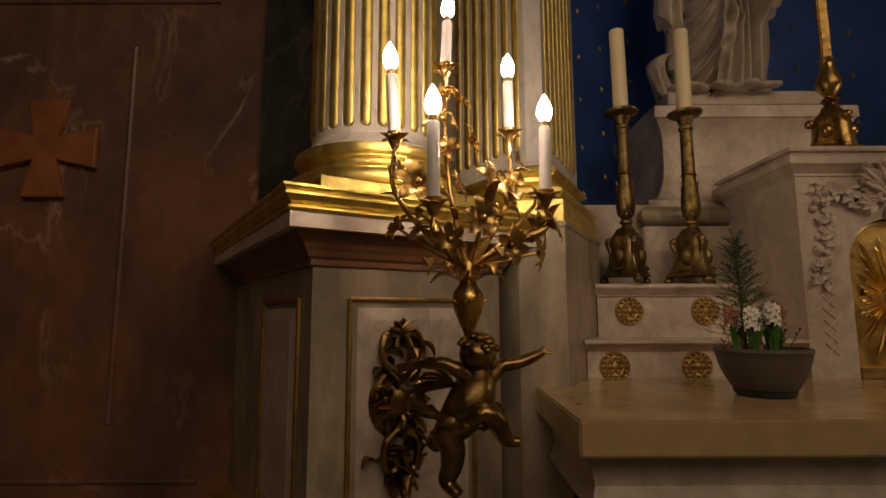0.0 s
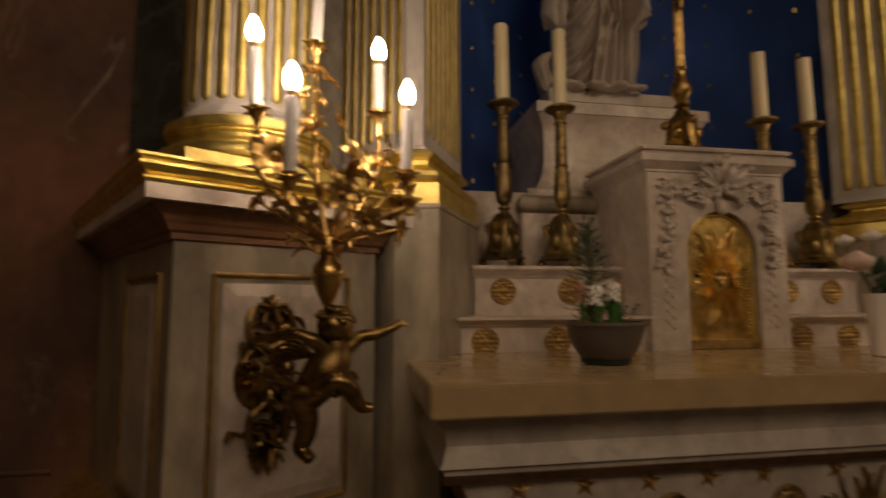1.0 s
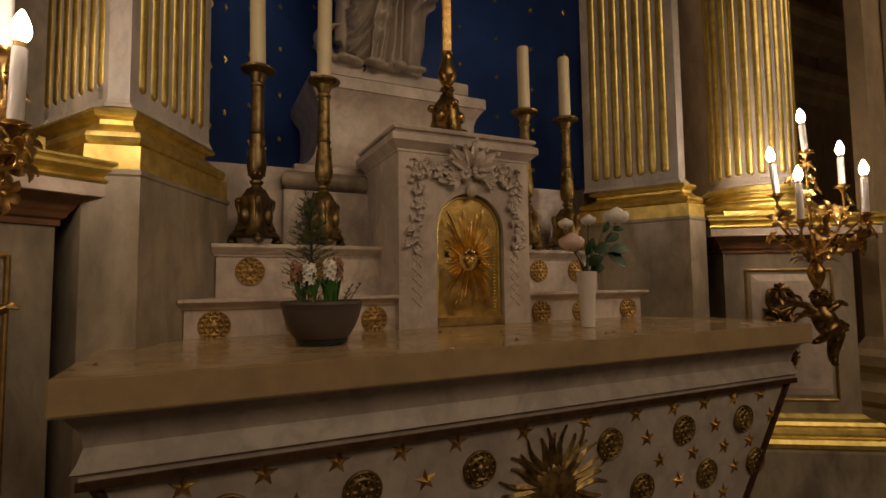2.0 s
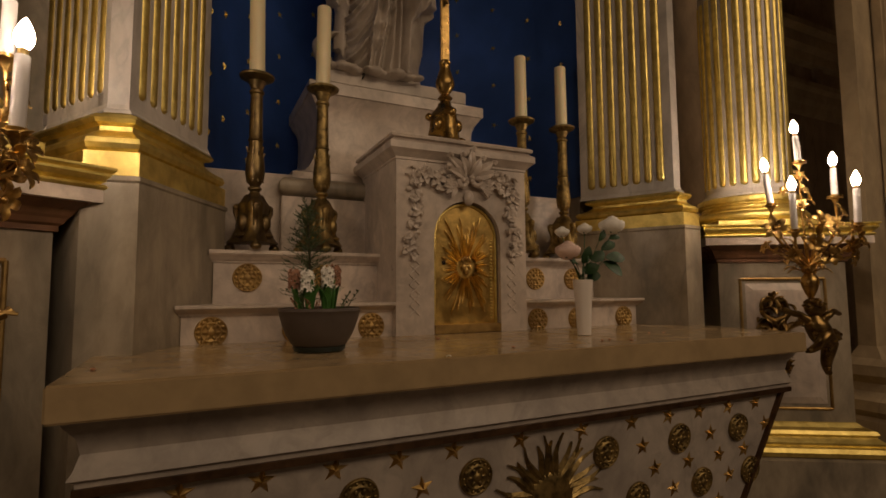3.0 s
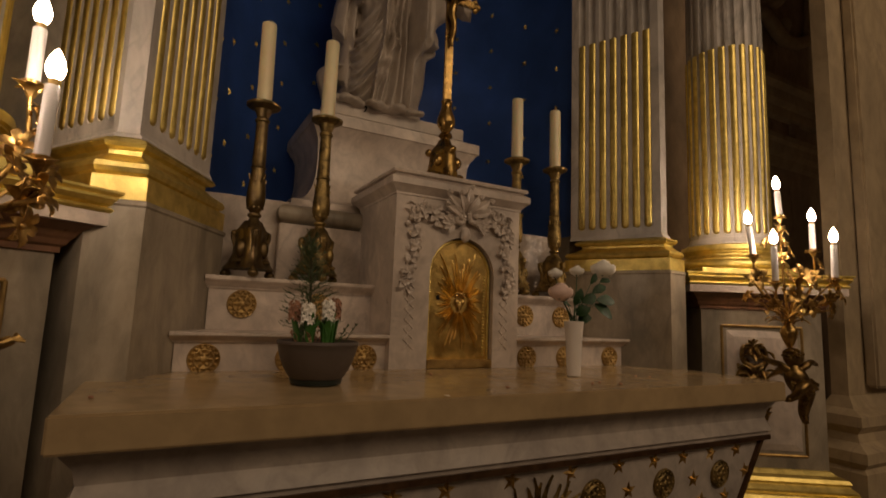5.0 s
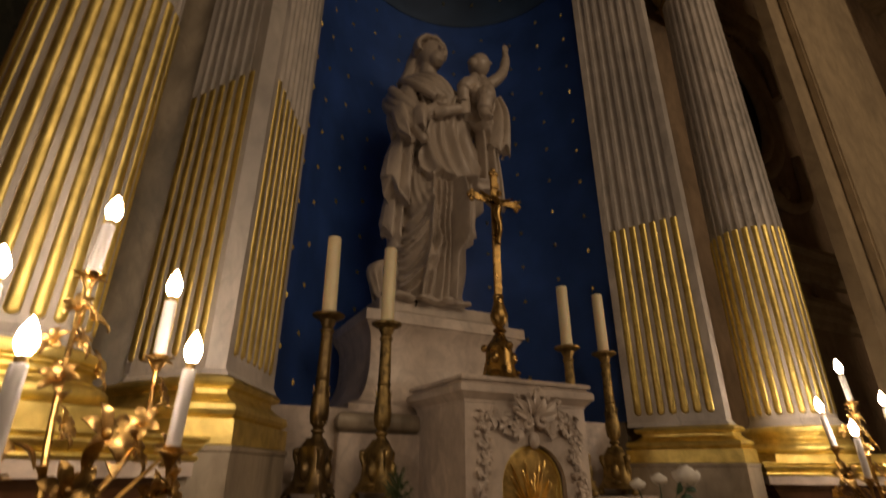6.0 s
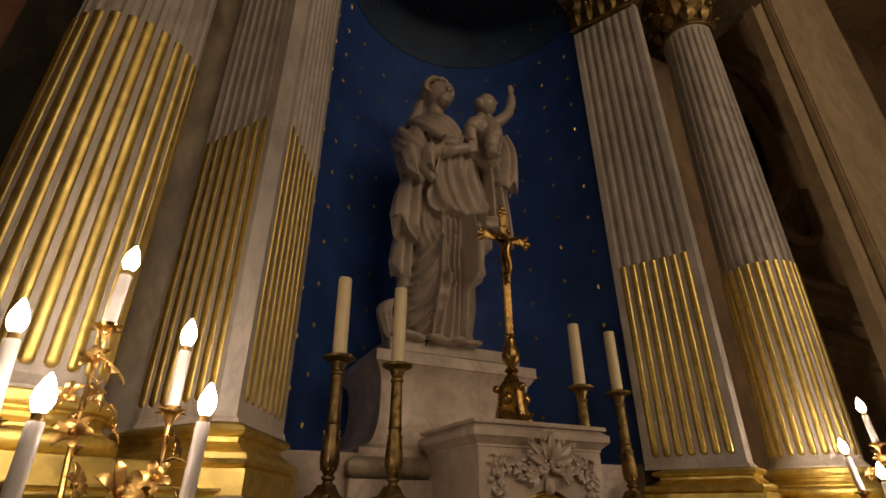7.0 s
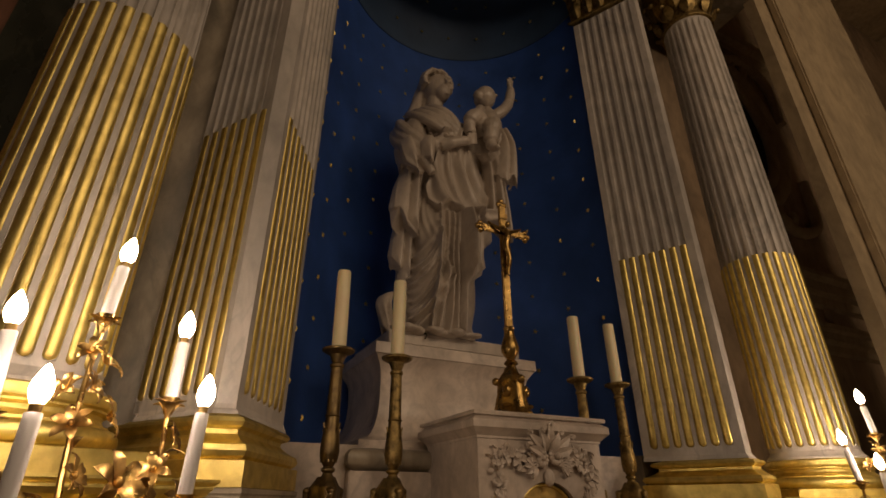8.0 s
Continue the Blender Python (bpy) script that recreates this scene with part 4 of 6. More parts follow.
def statue_pedestal():
    ob = thing("statue_pedestal", "waisted white marble statue pedestal with a torus", "pedestal")
    bm = bmesh.new()
    ring = lambda h, y: [(SX - h, 2.75), (SX - h, y), (SX + h, y), (SX + h, 2.75)]
    block(bm, SX - 0.565, SX + 0.565, 1.955, 2.4, 1.301, 1.534, 0.004)
    part("socle", bm, WHITE_MARBLE, ob)
    bm = bmesh.new()
    moulding(bm, ring(0.53, 1.995), [(-0.03, 1.534), (0.006, 1.536), (0.030, 1.546), (0.042, 1.562), (0.044, 1.578), (0.040, 1.596), (0.026, 1.611), (0.0, 1.618), (-0.05, 1.619)], True)
    part("torus", bm, GREY_MARBLE, ob, "rounded grey marble torus", True)
    bm = bmesh.new()
    prof = [(0.0, 1.619), (0.0, 1.652), (-0.02, 1.66)] + [(-0.02 - 0.105 * math.sin(math.pi / 2 * k / 8) + 0.0, 1.66 + 0.19 * (1 - math.cos(math.pi / 2 * k / 8))) for k in range(1, 9)]
    prof += [(-0.125, 1.92), (-0.122, 1.96), (-0.112, 1.99), (-0.095, 2.015), (-0.085, 2.03)]
    moulding(bm, ring(0.515, 2.02), prof, True)
    part("body", bm, WHITE_MARBLE, ob, "waisted white marble body", True, 0.4)
    bm = bmesh.new()
    moulding(bm, ring(0.515, 2.02), [(-0.09, 2.028), (-0.078, 2.032), (-0.078, 2.082), (-0.084, 2.085)], True)
    part("cap", bm, WHITE_MARBLE, ob)
    bm = bmesh.new()
    block(bm, SX - 0.375, SX + 0.34, 2.10, 2.62, 2.085, 2.148, 0.004)
    part("plinth_block", bm, STATUE_MARBLE, ob)


statue_pedestal()
bm = bmesh.new()
tube(bm, curve_points([(0, 0, 0.018), (0.004, -0.014, 0.012), (0.002, -0.022, -0.002), (-0.006, -0.018, -0.016)]), [0.006, 0.006, 0.006, 0.005, 0.005, 0.005, 0.005, 0.004, 0.004, 0.004, 0.004, 0.003, 0.003, 0.003, 0.003, 0.003, 0.003, 0.003, 0.002], 8)
hook = link("iron_hook", bm, DARK_HOLE, True)
hook.location = (1.145, 2.099, 2.131)
tagged(hook, "small black iron hook on the statue plinth", "hook")

# ---- candlesticks ----


def candlestick(x, y, top, lean, dark, group):
    z0 = 1.301
    ob = thing("candlestick", "tall aged gilt altar candlestick on three scrolled feet" if not dark else "tall dark tarnished bronze altar candlestick on three feet", "candlestick", (x, y, z0), group)
    mat = DARK_BRONZE if dark else AGED_BRONZE
    bm = bmesh.new()
    # three-sided waisted foot
    secs = [(0.030, 0.082), (0.052, 0.066), (0.09, 0.052), (0.14, 0.046), (0.17, 0.05), (0.18, 0.042), (0.205, 0.028)]
    rings = []
    for z, r in secs:
        ring = []
        for k in range(18):
            a = 2 * math.pi * k / 18
            q = 1 + 0.22 * math.cos(3 * (a + math.pi / 6 + math.pi))
            ring.append(bm.verts.new((r * q * math.cos(a), r * q * math.sin(a), z)))
        rings.append(ring)
    for lo, hi in zip(rings, rings[1:]):
        for k in range(18):
            bm.faces.new((lo[k], lo[(k + 1) % 18], hi[(k + 1) % 18], hi[k]))
    bm.faces.new(rings[0])
    bm.faces.new(rings[-1])
    part("foot", bm, mat, ob, "", True, 0.9)
    for k in range(3):
        bm = bmesh.new()
        a = 2 * math.pi * k / 3 + math.pi / 6
        o, s = Vector((math.cos(a), math.sin(a), 0)), Vector((-math.sin(a), math.cos(a), 0))
        tube(bm, curve_points([o * 0.055 + Vector((0, 0, 0.165)), o * 0.068 + Vector((0, 0, 0.15)), o * 0.058 + Vector((0, 0, 0.11)), o * 0.066 + Vector((0, 0, 0.06)), o * 0.084 + Vector((0, 0, 0.03)), o * 0.09 + Vector((0, 0, 0.013))]), [0.008 + 0.006 * abs(q / 30 - 0.5) * 2 for q in range(31)], 8)
        blob(bm, o * 0.088 + Vector((0, 0, 0.014)), (0.019, 0.019, 0.0145), u=10, v=8)
        blob(bm, o * 0.066 + Vector((0, 0, 0.16)), (0.014, 0.014, 0.013), u=10, v=8)
        m = math.pi + a
        f = Vector((math.cos(m), math.sin(m), 0))
        blob(bm, f * 0.042 + Vector((0, 0, 0.10)), (0.02, 0.02, 0.034), u=10, v=8)
        blob(bm, f * 0.048 + Vector((0, 0, 0.055)), (0.024, 0.024, 0.010), u=10, v=8)
        part("scroll_foot", bm, mat, ob, "cast scroll foot with ornament", True)
    bm = bmesh.new()
    prof = [(0.026, 0.200), (0.020, 0.208), (0.016, 0.216), (0.024, 0.224), (0.024, 0.230), (0.016, 0.236), (0.021, 0.243), (0.031, 0.262), (0.034, 0.285), (0.033, 0.31), (0.029, 0.345), (0.0245, 0.385), (0.024, 0.40), (0.028, 0.404), (0.024, 0.41), (0.0235, 0.45), (0.0215, 0.56), (0.0215, 0.575), (0.026, 0.58), (0.026, 0.588), (0.02, 0.594), (0.027, 0.612), (0.032, 0.624), (0.05, 0.632), (0.060, 0.638), (0.062, 0.645), (0.056, 0.649), (0.03, 0.648)]
    lathe(bm, prof, 28)
    for k in range(10):
        a = 2 * math.pi * k / 10
        o = Vector((math.cos(a), math.sin(a), 0))
        lb = bmesh.new()
        leaf(lb, o * 0.029 + Vector((0, 0, 0.25)), o * 0.031 + Vector((0, 0, 0.36 + 0.02 * (k % 2))), 0.0085, 0.007, 0.3, 0.0022, 5)
        part("acanthus_leaf", lb, mat, ob, "", True)
    part("stem", bm, mat, ob, "turned stem with leaf knop", True, 0.6)
    bm = bmesh.new()
    h = top - z0
    prof = [(0.0272, 0.648), (0.0275, 0.66), (0.027, h - 0.006), (0.0255, h - 0.001), (0.020, h), (0.006, h - 0.004)]
    lathe(bm, prof, 28)
    bmesh.ops.transform(bm, matrix=Matrix.Translation((0, 0, 0.648)) @ pose(0, 0, 0, 0, lean, 0) @ Matrix.Translation((0, 0, -0.648)), verts=bm.verts)
    candle = part("candle", bm, WAX, ob, "unlit cream wax candle", True, 0.6)
    bm = bmesh.new()
    tube(bm, [(0, 0, h - 0.006), (0.001, 0, h + 0.004), (0.003, 0, h + 0.009)], 0.0016, 6)
    part("wick", bm, DARK_HOLE, candle, "black wick")
    return ob


candlestick(0.668, 1.835, 2.270, -0.8, True, "altar candlesticks")
candlestick(0.912, 1.848, 2.276, 0.4, False, "altar candlesticks")
candlestick(1.835, 1.838, 2.252, -0.4, False, "altar candlesticks")
candlestick(2.082, 1.852, 2.253, -0.5, False, "altar candlesticks")


def altar_cross():
    ob = thing("altar_cross", "gilt bronze standing altar cross on a footed base", "cross", (1.408, 1.775, 1.7245))
    bm = bmesh.new()
    secs = [(0.0, 0.092), (0.014, 0.091), (0.034, 0.074), (0.05, 0.07), (0.11, 0.058), (0.155, 0.056), (0.175, 0.048), (0.20, 0.030), (0.215, 0.026)]
    rings = []
    for z, r in secs:
        ring = []
        for k in range(18):
            a = 2 * math.pi * k / 18
            q = 1 + 0.16 * math.cos(3 * (a + math.pi / 6 + math.pi))
            ring.append(bm.verts.new((r * q * math.cos(a), r * q * math.sin(a), z)))
        rings.append(ring)
    for lo, hi in zip(rings, rings[1:]):
        for k in range(18):
            bm.faces.new((lo[k], lo[(k + 1) % 18], hi[(k + 1) % 18], hi[k]))
    bm.faces.new(rings[0])
    bm.faces.new(rings[-1])
    base = part("base", bm, CROSS_BRONZE, ob, "cast base with ornaments", True, 0.9)

    def knob(at, size, u, v):
        kb = bmesh.new()
        blob(kb, at, size, u=u, v=v)
        part("ornament", kb, CROSS_BRONZE, base, "", True)
    for k in range(3):
        a = 2 * math.pi * k / 3 + math.pi / 6
        o = Vector((math.cos(a), math.sin(a), 0))
        knob(o * 0.095 + Vector((0, 0, 0.016)), (0.023, 0.023, 0.0155), u=10, v=8)
        knob(o * 0.068 + Vector((0, 0, 0.16)), (0.017, 0.017, 0.017), u=10, v=8)
        f = -o
        knob(f * 0.052 + Vector((0, 0, 0.115)), (0.02, 0.02, 0.026), u=10, v=8)
        knob(f * 0.06 + Vector((0, 0, 0.055)), (0.024, 0.024, 0.011), u=10, v=8)
    bm = bmesh.new()
    lathe(bm, [(0.026, 0.21), (0.020, 0.225), (0.031, 0.235), (0.026, 0.245), (0.016, 0.252), (0.024, 0.262), (0.038, 0.286), (0.040, 0.304), (0.033, 0.33), (0.023, 0.36), (0.022, 0.385), (0.026, 0.392), (0.020, 0.40)], 24)
    part("stem", bm, CROSS_BRONZE, ob, "turned stem with a pear-shaped knop", True, 0.6)
    bm = bmesh.new()
    block(bm, -0.019, 0.019, -0.009, 0.009, 0.395, 1.02, 0.004)
    block(bm, -0.120, 0.120, -0.009, 0.009, 0.862, 0.898, 0.004)
    block(bm, -0.022, 0.022, -0.014, -0.006, 0.945, 0.975, 0.002)
    for p in ((-0.127, 0.880), (0.127, 0.880), (0, 1.03)):
        for dx, dz in ((0, 0), (0.015, 0), (-0.015, 0), (0, 0.019), (0, -0.019)):
            blob(bm, (p[0] + dx, 0, p[1] + dz), (0.015, 0.011, 0.015), u=8, v=6)
    part("cross", bm, CROSS_BRONZE, ob, "cross with budded ends", True)
    bm = bmesh.new()
    tube(bm, curve_points([(0, -0.022, 0.885), (0.004, -0.028, 0.845), (-0.004, -0.026, 0.79), (0.006, -0.032, 0.73), (0, -0.024, 0.665), (0, -0.028, 0.64)]), [0.010 + 0.008 * math.sin(math.pi * min(q / 18, 1)) for q in range(19)] + [0.013 - 0.0006 * q for q in range(12)], 10)
    tube(bm, [(-0.095, -0.016, 0.905), (-0.045, -0.022, 0.882), (0, -0.026, 0.862), (0.045, -0.022, 0.882), (0.095, -0.016, 0.905)], [0.005, 0.007, 0.010, 0.007, 0.005], 8)
    blob(bm, (0.006, -0.034, 0.905), (0.013, 0.014, 0.017), u=10, v=8)
    blob(bm, (0, -0.028, 0.775), (0.020, 0.014, 0.018), u=10, v=8)
    part("corpus", bm, CROSS_BRONZE, ob, "small plain cast figure", True)


altar_cross()

# ---- wall candelabra ----


def flower(bm, centre, way, size, petals=6, rng=None):
    """An open lily: pointed petals round an axis, with a knobbed heart."""
    w = Vector(way).normalized()
    a = w.orthogonal().normalized()
    b = w.cross(a)
    c = Vector(centre)
    for k in range(petals):
        t = 2 * math.pi * k / petals + (rng.uniform(-0.15, 0.15) if rng else 0)
        o = a * math.cos(t) + b * math.sin(t)
        s = o.cross(w)
        rows = []
        for q, out, up, wd in ((0.0, 0.08, 0.0, 0.10), (0.3, 0.35, 0.22, 0.26), (0.6, 0.72, 0.34, 0.27), (0.85, 0.98, 0.28, 0.15), (1.0, 1.12, 0.16, 0.01)):
            m = c + o * out * size + w * up * size
            rows.append([bm.verts.new(m - s * wd * size + w * 0.05 * size), bm.verts.new(m), bm.verts.new(m + s * wd * size + w * 0.05 * size)])
        for lo, hi in zip(rows, rows[1:]):
            for j in range(2):
                bm.faces.new((lo[j], lo[j + 1], hi[j + 1], hi[j]))
    blob(bm, c + w * 0.16 * size, (size * 0.2,) * 3, (0, 0, 0), 8, 6)
    return bm


def thicken(bm, t):
    bmesh.ops.recalc_face_normals(bm, faces=bm.faces)
    bmesh.ops.solidify(bm, geom=bm.faces[:], thickness=t)
    return bm


def candelabrum(tips, leans):
    """In local axes: x along the wall, y out of the wall, z up (world height); tips are the tops of the five bulbs."""
    ob = thing("wall_candelabrum", "gilt bronze winged-child wall candelabrum with five lit electric candles", "candelabrum", group="wall candelabra")
    rng = random.Random(11)
    hub = Vector((-0.075, 0.345, 1.26))
    # wall plate of scrolling leaves
    fit = Matrix.Translation((-0.055, 0, 0.985)) @ Matrix.Diagonal((0.85, 1, 0.95, 1)) @ Matrix.Translation((0.02, 0, -0.985))
    blades = []

    def plate_leaf(*args):
        lb = bmesh.new()
        leaf(lb, *args)
        bmesh.ops.transform(lb, matrix=fit, verts=lb.verts)
        blades.append(lb)
    bm = bmesh.new()
    lathe(bm, [(0.001, 0.0), (0.085, 0.0), (0.092, 0.012), (0.078, 0.022), (0.06, 0.02), (0.03, 0.034), (0.001, 0.038)], 24)
    bmesh.ops.transform(bm, matrix=pose(-0.02, 0.0, 0.99, -90, 0, 0) @ Matrix.Diagonal((1, 1, 1, 1)), verts=bm.verts)
    for k in range(12):
        a = 2 * math.pi * k / 12
        p = Vector((-0.02 + 0.03 * math.cos(a), 0.028, 0.99 + 0.03 * math.sin(a)))
        plate_leaf(p, p + Vector((0.06 * math.cos(a), 0.012, 0.06 * math.sin(a))), 0.012, 0.006, 0.4, 0.003, 4)
    for s in (-1, 1):
        for zc, zt, w in ((1.06, 1.155, 0.06), (0.93, 0.83, 0.05)):
            tube(bm, curve_points([(-0.02, 0.03, zc), (-0.02 + s * w, 0.035, zc + (zt - zc) * 0.35), (-0.02 + s * w * 0.9, 0.03, zt), (-0.02 + s * w * 0.3, 0.03, zt), (-0.02 + s * w * 0.4, 0.035, zt - (zt - zc) * 0.3)]), 0.011, 8)
    for zt, d in ((1.19, 1), (0.76, -1)):
        for k in range(7):
            a = radians(90 + (k - 3) * 27)
            p = Vector((-0.02, 0.02, zt - d * 0.05))
            plate_leaf(p, p + Vector((0.055 * math.cos(a), 0.015 + 0.01 * (k % 2), d * 0.06 * math.sin(a))), 0.013, 0.008, 0.4, 0.004, 4)
    for k in range(46):
        t = rng.random()
        z = 0.80 + 0.34 * t
        x = -0.02 + rng.uniform(-0.075, 0.075)
        a = rng.uniform(0, 2 * math.pi)
        p = Vector((x, 0.012, z))
        plate_leaf(p, p + Vector((0.045 * math.cos(a), rng.uniform(0.015, 0.045), 0.045 * math.sin(a))), 0.013, 0.008, 0.45, 0.003, 4)
    bmesh.ops.transform(bm, matrix=fit, verts=bm.verts)
    plate = part("back_plate", bm, FIGURE_BRONZE, ob, "dark gilt bronze scrolled leaf plate", True)
    for lb in blades:
        part("plate_leaf", lb, FIGURE_BRONZE, plate, "", True)
    # plain cast winged child, one mesh
    bm = bmesh.new()
    y = 0.30
    blob(bm, (0.03, y, 1.085), (0.045, 0.043, 0.047))
    for k in range(34):
        a, b = rng.uniform(0, 2 * math.pi), rng.uniform(0.1, 1.4)
        blob(bm, (0.03 + 0.043 * math.cos(a) * math.cos(b), y + 0.042 * math.sin(a) * math.cos(b), 1.093 + 0.042 * math.sin(b)), (0.012, 0.012, 0.010), u=8, v=6)
    tube(bm, curve_points([(0.035, y, 1.05), (0.03, y - 0.005, 1.01), (0.005, y - 0.01, 0.95), (-0.03, y - 0.03, 0.89), (-0.05, y - 0.07, 0.85)]), [0.024 + 0.030 * math.sin(math.pi * min(k / 22, 1)) for k in range(25)], 12)
    tube(bm, curve_points([(0.06, y, 1.02), (0.10, y + 0.0, 1.05), (0.135, y + 0.02, 1.058), (0.175, y + 0.035, 1.075), (0.195, y + 0.04, 1.085)]), [0.022 - 0.010 * k / 24 for k in range(25)], 10)
    for q in range(4):
        tube(bm, [(0.195, y + 0.04, 1.085), (0.203 + 0.004 * q, y + 0.036 + 0.005 * q, 1.10 - 0.006 * q)], 0.0045, 6)
    tube(bm, curve_points([(0.0, y, 1.025), (-0.03, y, 1.05), (-0.06, y - 0.02, 1.065), (-0.10, y - 0.06, 1.06), (-0.13, y - 0.09, 1.05)]), [0.02] * 8 + [0.017] * 8 + [0.012] * 9, 10)
    tube(bm, curve_points([(-0.015, y + 0.01, 0.92), (0.01, y + 0.045, 0.945), (0.035, y + 0.06, 0.925), (0.055, y + 0.055, 0.89), (0.082, y + 0.045, 0.865), (0.105, y + 0.055, 0.862)]), [0.034 - 0.021 * k / 30 for k in range(31)], 10)
    tube(bm, curve_points([(-0.045, y - 0.03, 0.90), (-0.030, y - 0.02, 0.85), (-0.025, y - 0.03, 0.80), (-0.03, y - 0.04, 0.76), (-0.02, y - 0.01, 0.735)]), [0.036 - 0.021 * k / 24 for k in range(25)], 10)
    for s in (-1, 1):
        for k in range(7):
            p = Vector((0.01 + s * 0.02, y - 0.04, 1.0))
            leaf(bm, p, p + Vector((s * (0.035 + 0.006 * k) - 0.015, -0.04 - 0.012 * k, 0.05 - 0.018 * k)), 0.014, 0.01, 0.3, 0.003, 5)
    tube(bm, curve_points([(0.06, y + 0.03, 0.96), (0.03, y + 0.045, 0.92), (-0.04, y + 0.02, 0.92), (-0.09, y - 0.05, 0.95), (-0.07, y - 0.12, 0.97), (-0.03, y - 0.25, 0.98)]), [0.012 + 0.012 * (k % 3) / 2 for k in range(31)], 8, 0.6)
    bmesh.ops.transform(bm, matrix=Matrix.Translation((-0.072, 0.37, 1.125)) @ Matrix.Diagonal((0.80, 0.78, 0.70, 1)) @ Matrix.Translation((-0.03, -0.30, -1.085)), verts=bm.verts)
    part("figure", bm, FIGURE_BRONZE, ob, "plain cast winged child figure", True)
    # urn on the figure's head
    bm = bmesh.new()
    lathe(bm, [(0.008, 1.13), (0.013, 1.150), (0.008, 1.156), (0.010, 1.166), (0.017, 1.180), (0.027, 1.205), (0.031, 1.224), (0.029, 1.240), (0.019, 1.254), (0.015, 1.262), (0.023, 1.27), (0.018, 1.28), (0.014, 1.30)], 24, (hub.x, hub.y))
    urn = part("urn", bm, BRONZE, ob, "small bronze urn with leaves", True)
    for k in range(8):
        a = 2 * math.pi * k / 8
        o = Vector((math.cos(a), math.sin(a), 0))
        bm = bmesh.new()
        leaf(bm, Vector((hub.x, hub.y, 1.172)) + o * 0.012, Vector((hub.x, hub.y, 1.226)) + o * 0.034, 0.009, 0.005, 0.3, 0.0015, 5)
        part("urn_leaf", bm, BRONZE, urn, "", True)
    for k in range(8):
        a = 2 * math.pi * k / 8
        o = Vector((math.cos(a), math.sin(a), 0))
        c = Vector((hub.x, hub.y, 1.265))
        bm = bmesh.new()
        leaf(bm, c + o * 0.02, c + o * (0.075 if k % 2 else 0.06) + Vector((0, 0, -0.005 if k % 2 else 0.02)), 0.012, 0.014, 0.3, 0.0015, 5)
        part("leaf", bm, BRONZE, urn, "", True)
    # branches to the five candles
    lens = [0.125, 0.108, 0.145, 0.115, 0.135]
    bulb_h, rs = 0.058, 0.0120
    bulb = bmesh.new()
    prof = [(0.0085, 0.0), (0.0105, 0.004), (0.0148, 0.012), (0.0172, 0.021), (0.0168, 0.030), (0.0145, 0.040), (0.0105, 0.050), (0.0055, 0.060), (0.0012, 0.066)]
    lathe(bulb, [(r * 0.88, z * 0.88) for r, z in prof], 20)
    bulb_ob = None

    def bar(line, radii, segs):
        bb = bmesh.new()
        tube(bb, line, radii, segs)
        part("branch", bb, BRONZE, ob, "thin curving gilt branch", True)

    def blade(p, e, w, bend, fold, thick, steps):
        bb = bmesh.new()
        leaf(bb, p, e, w, bend, fold, thick, steps)
        part("leaf", bb, BRONZE, ob, "gilt bronze leaf", True)
    sprays = [(0.8,), (0.52, 0.68, 0.82, 0.93), (), (0.55, 0.72, 0.9), (0.7,)]     # where lilies open along each branch
    for (x, y, z), (lx, ly), ln, spray in zip(tips, leans, lens, sprays):
        m = Matrix.Translation((x, y, z)) @ pose(0, 0, 0, -ly, lx, 0)
        foot = m @ Vector((0, 0, -bulb_h - ln - 0.012))
        sm = bmesh.new()
        lathe(sm, [(rs * 1.02, -bulb_h - ln - 0.008), (rs, -bulb_h - ln), (rs * 0.98, -bulb_h - 0.012), (rs * 0.9, -bulb_h - 0.010), (0.004, -bulb_h - 0.010)], 20)
        bmesh.ops.transform(sm, matrix=m, verts=sm.verts)
        part("candle_sleeve", sm, SLEEVE, ob, "white electric candle sleeve", True, 0.6)
        sm = bmesh.new()
        lathe(sm, [(0.0082, -bulb_h - 0.012), (0.0082, -bulb_h - 0.001), (0.0088, -bulb_h + 0.002)], 14)
        bmesh.ops.transform(sm, matrix=m, verts=sm.verts)
        part("socket", sm, OLD_GOLD, ob, "small brass bulb socket", True)
        if bulb_ob is None:
            bulb_ob = part("bulb", bulb, BULB, ob, "glowing flame-shaped bulb", True)
            bo = bulb_ob
        else:
            bo = new("bulb", bulb_ob.data)
            bo.parent = ob
            bo["label"] = "glowing flame-shaped bulb"
        bo.matrix_basis = m @ Matrix.Translation((0, 0, -bulb_h + 0.001))
        # cup with turned-out petals
        cup = bmesh.new()
        lathe(cup, [(0.004, -0.03), (0.006, -0.02), (0.012, -0.006), (0.0155, 0.004), (0.0165, 0.008), (0.012, 0.008)], 16)
        bmesh.ops.transform(cup, matrix=Matrix.Translation(foot), verts=cup.verts)
        cup_ob = part("candle_cup", cup, BRONZE, ob, "gilt lily-shaped candle cup", True)
        for k in range(6):
            a = 2 * math.pi * k / 6
            o = Vector((math.cos(a), math.sin(a), 0))
            pb = bmesh.new()
            leaf(pb, foot + o * 0.007 + Vector((0, 0, -0.022)), foot + o * 0.032 + Vector((0, 0, -0.004 + 0.006 * (k % 2))), 0.0095, 0.008, 0.3, 0.0012, 5)
            part("petal", pb, BRONZE, cup_ob, "", True)
        out = Vector((foot.x - hub.x, foot.y - hub.y, 0))
        low = Vector((hub.x, hub.y, 1.285))
        rise = foot.z - 0.026 - low.z
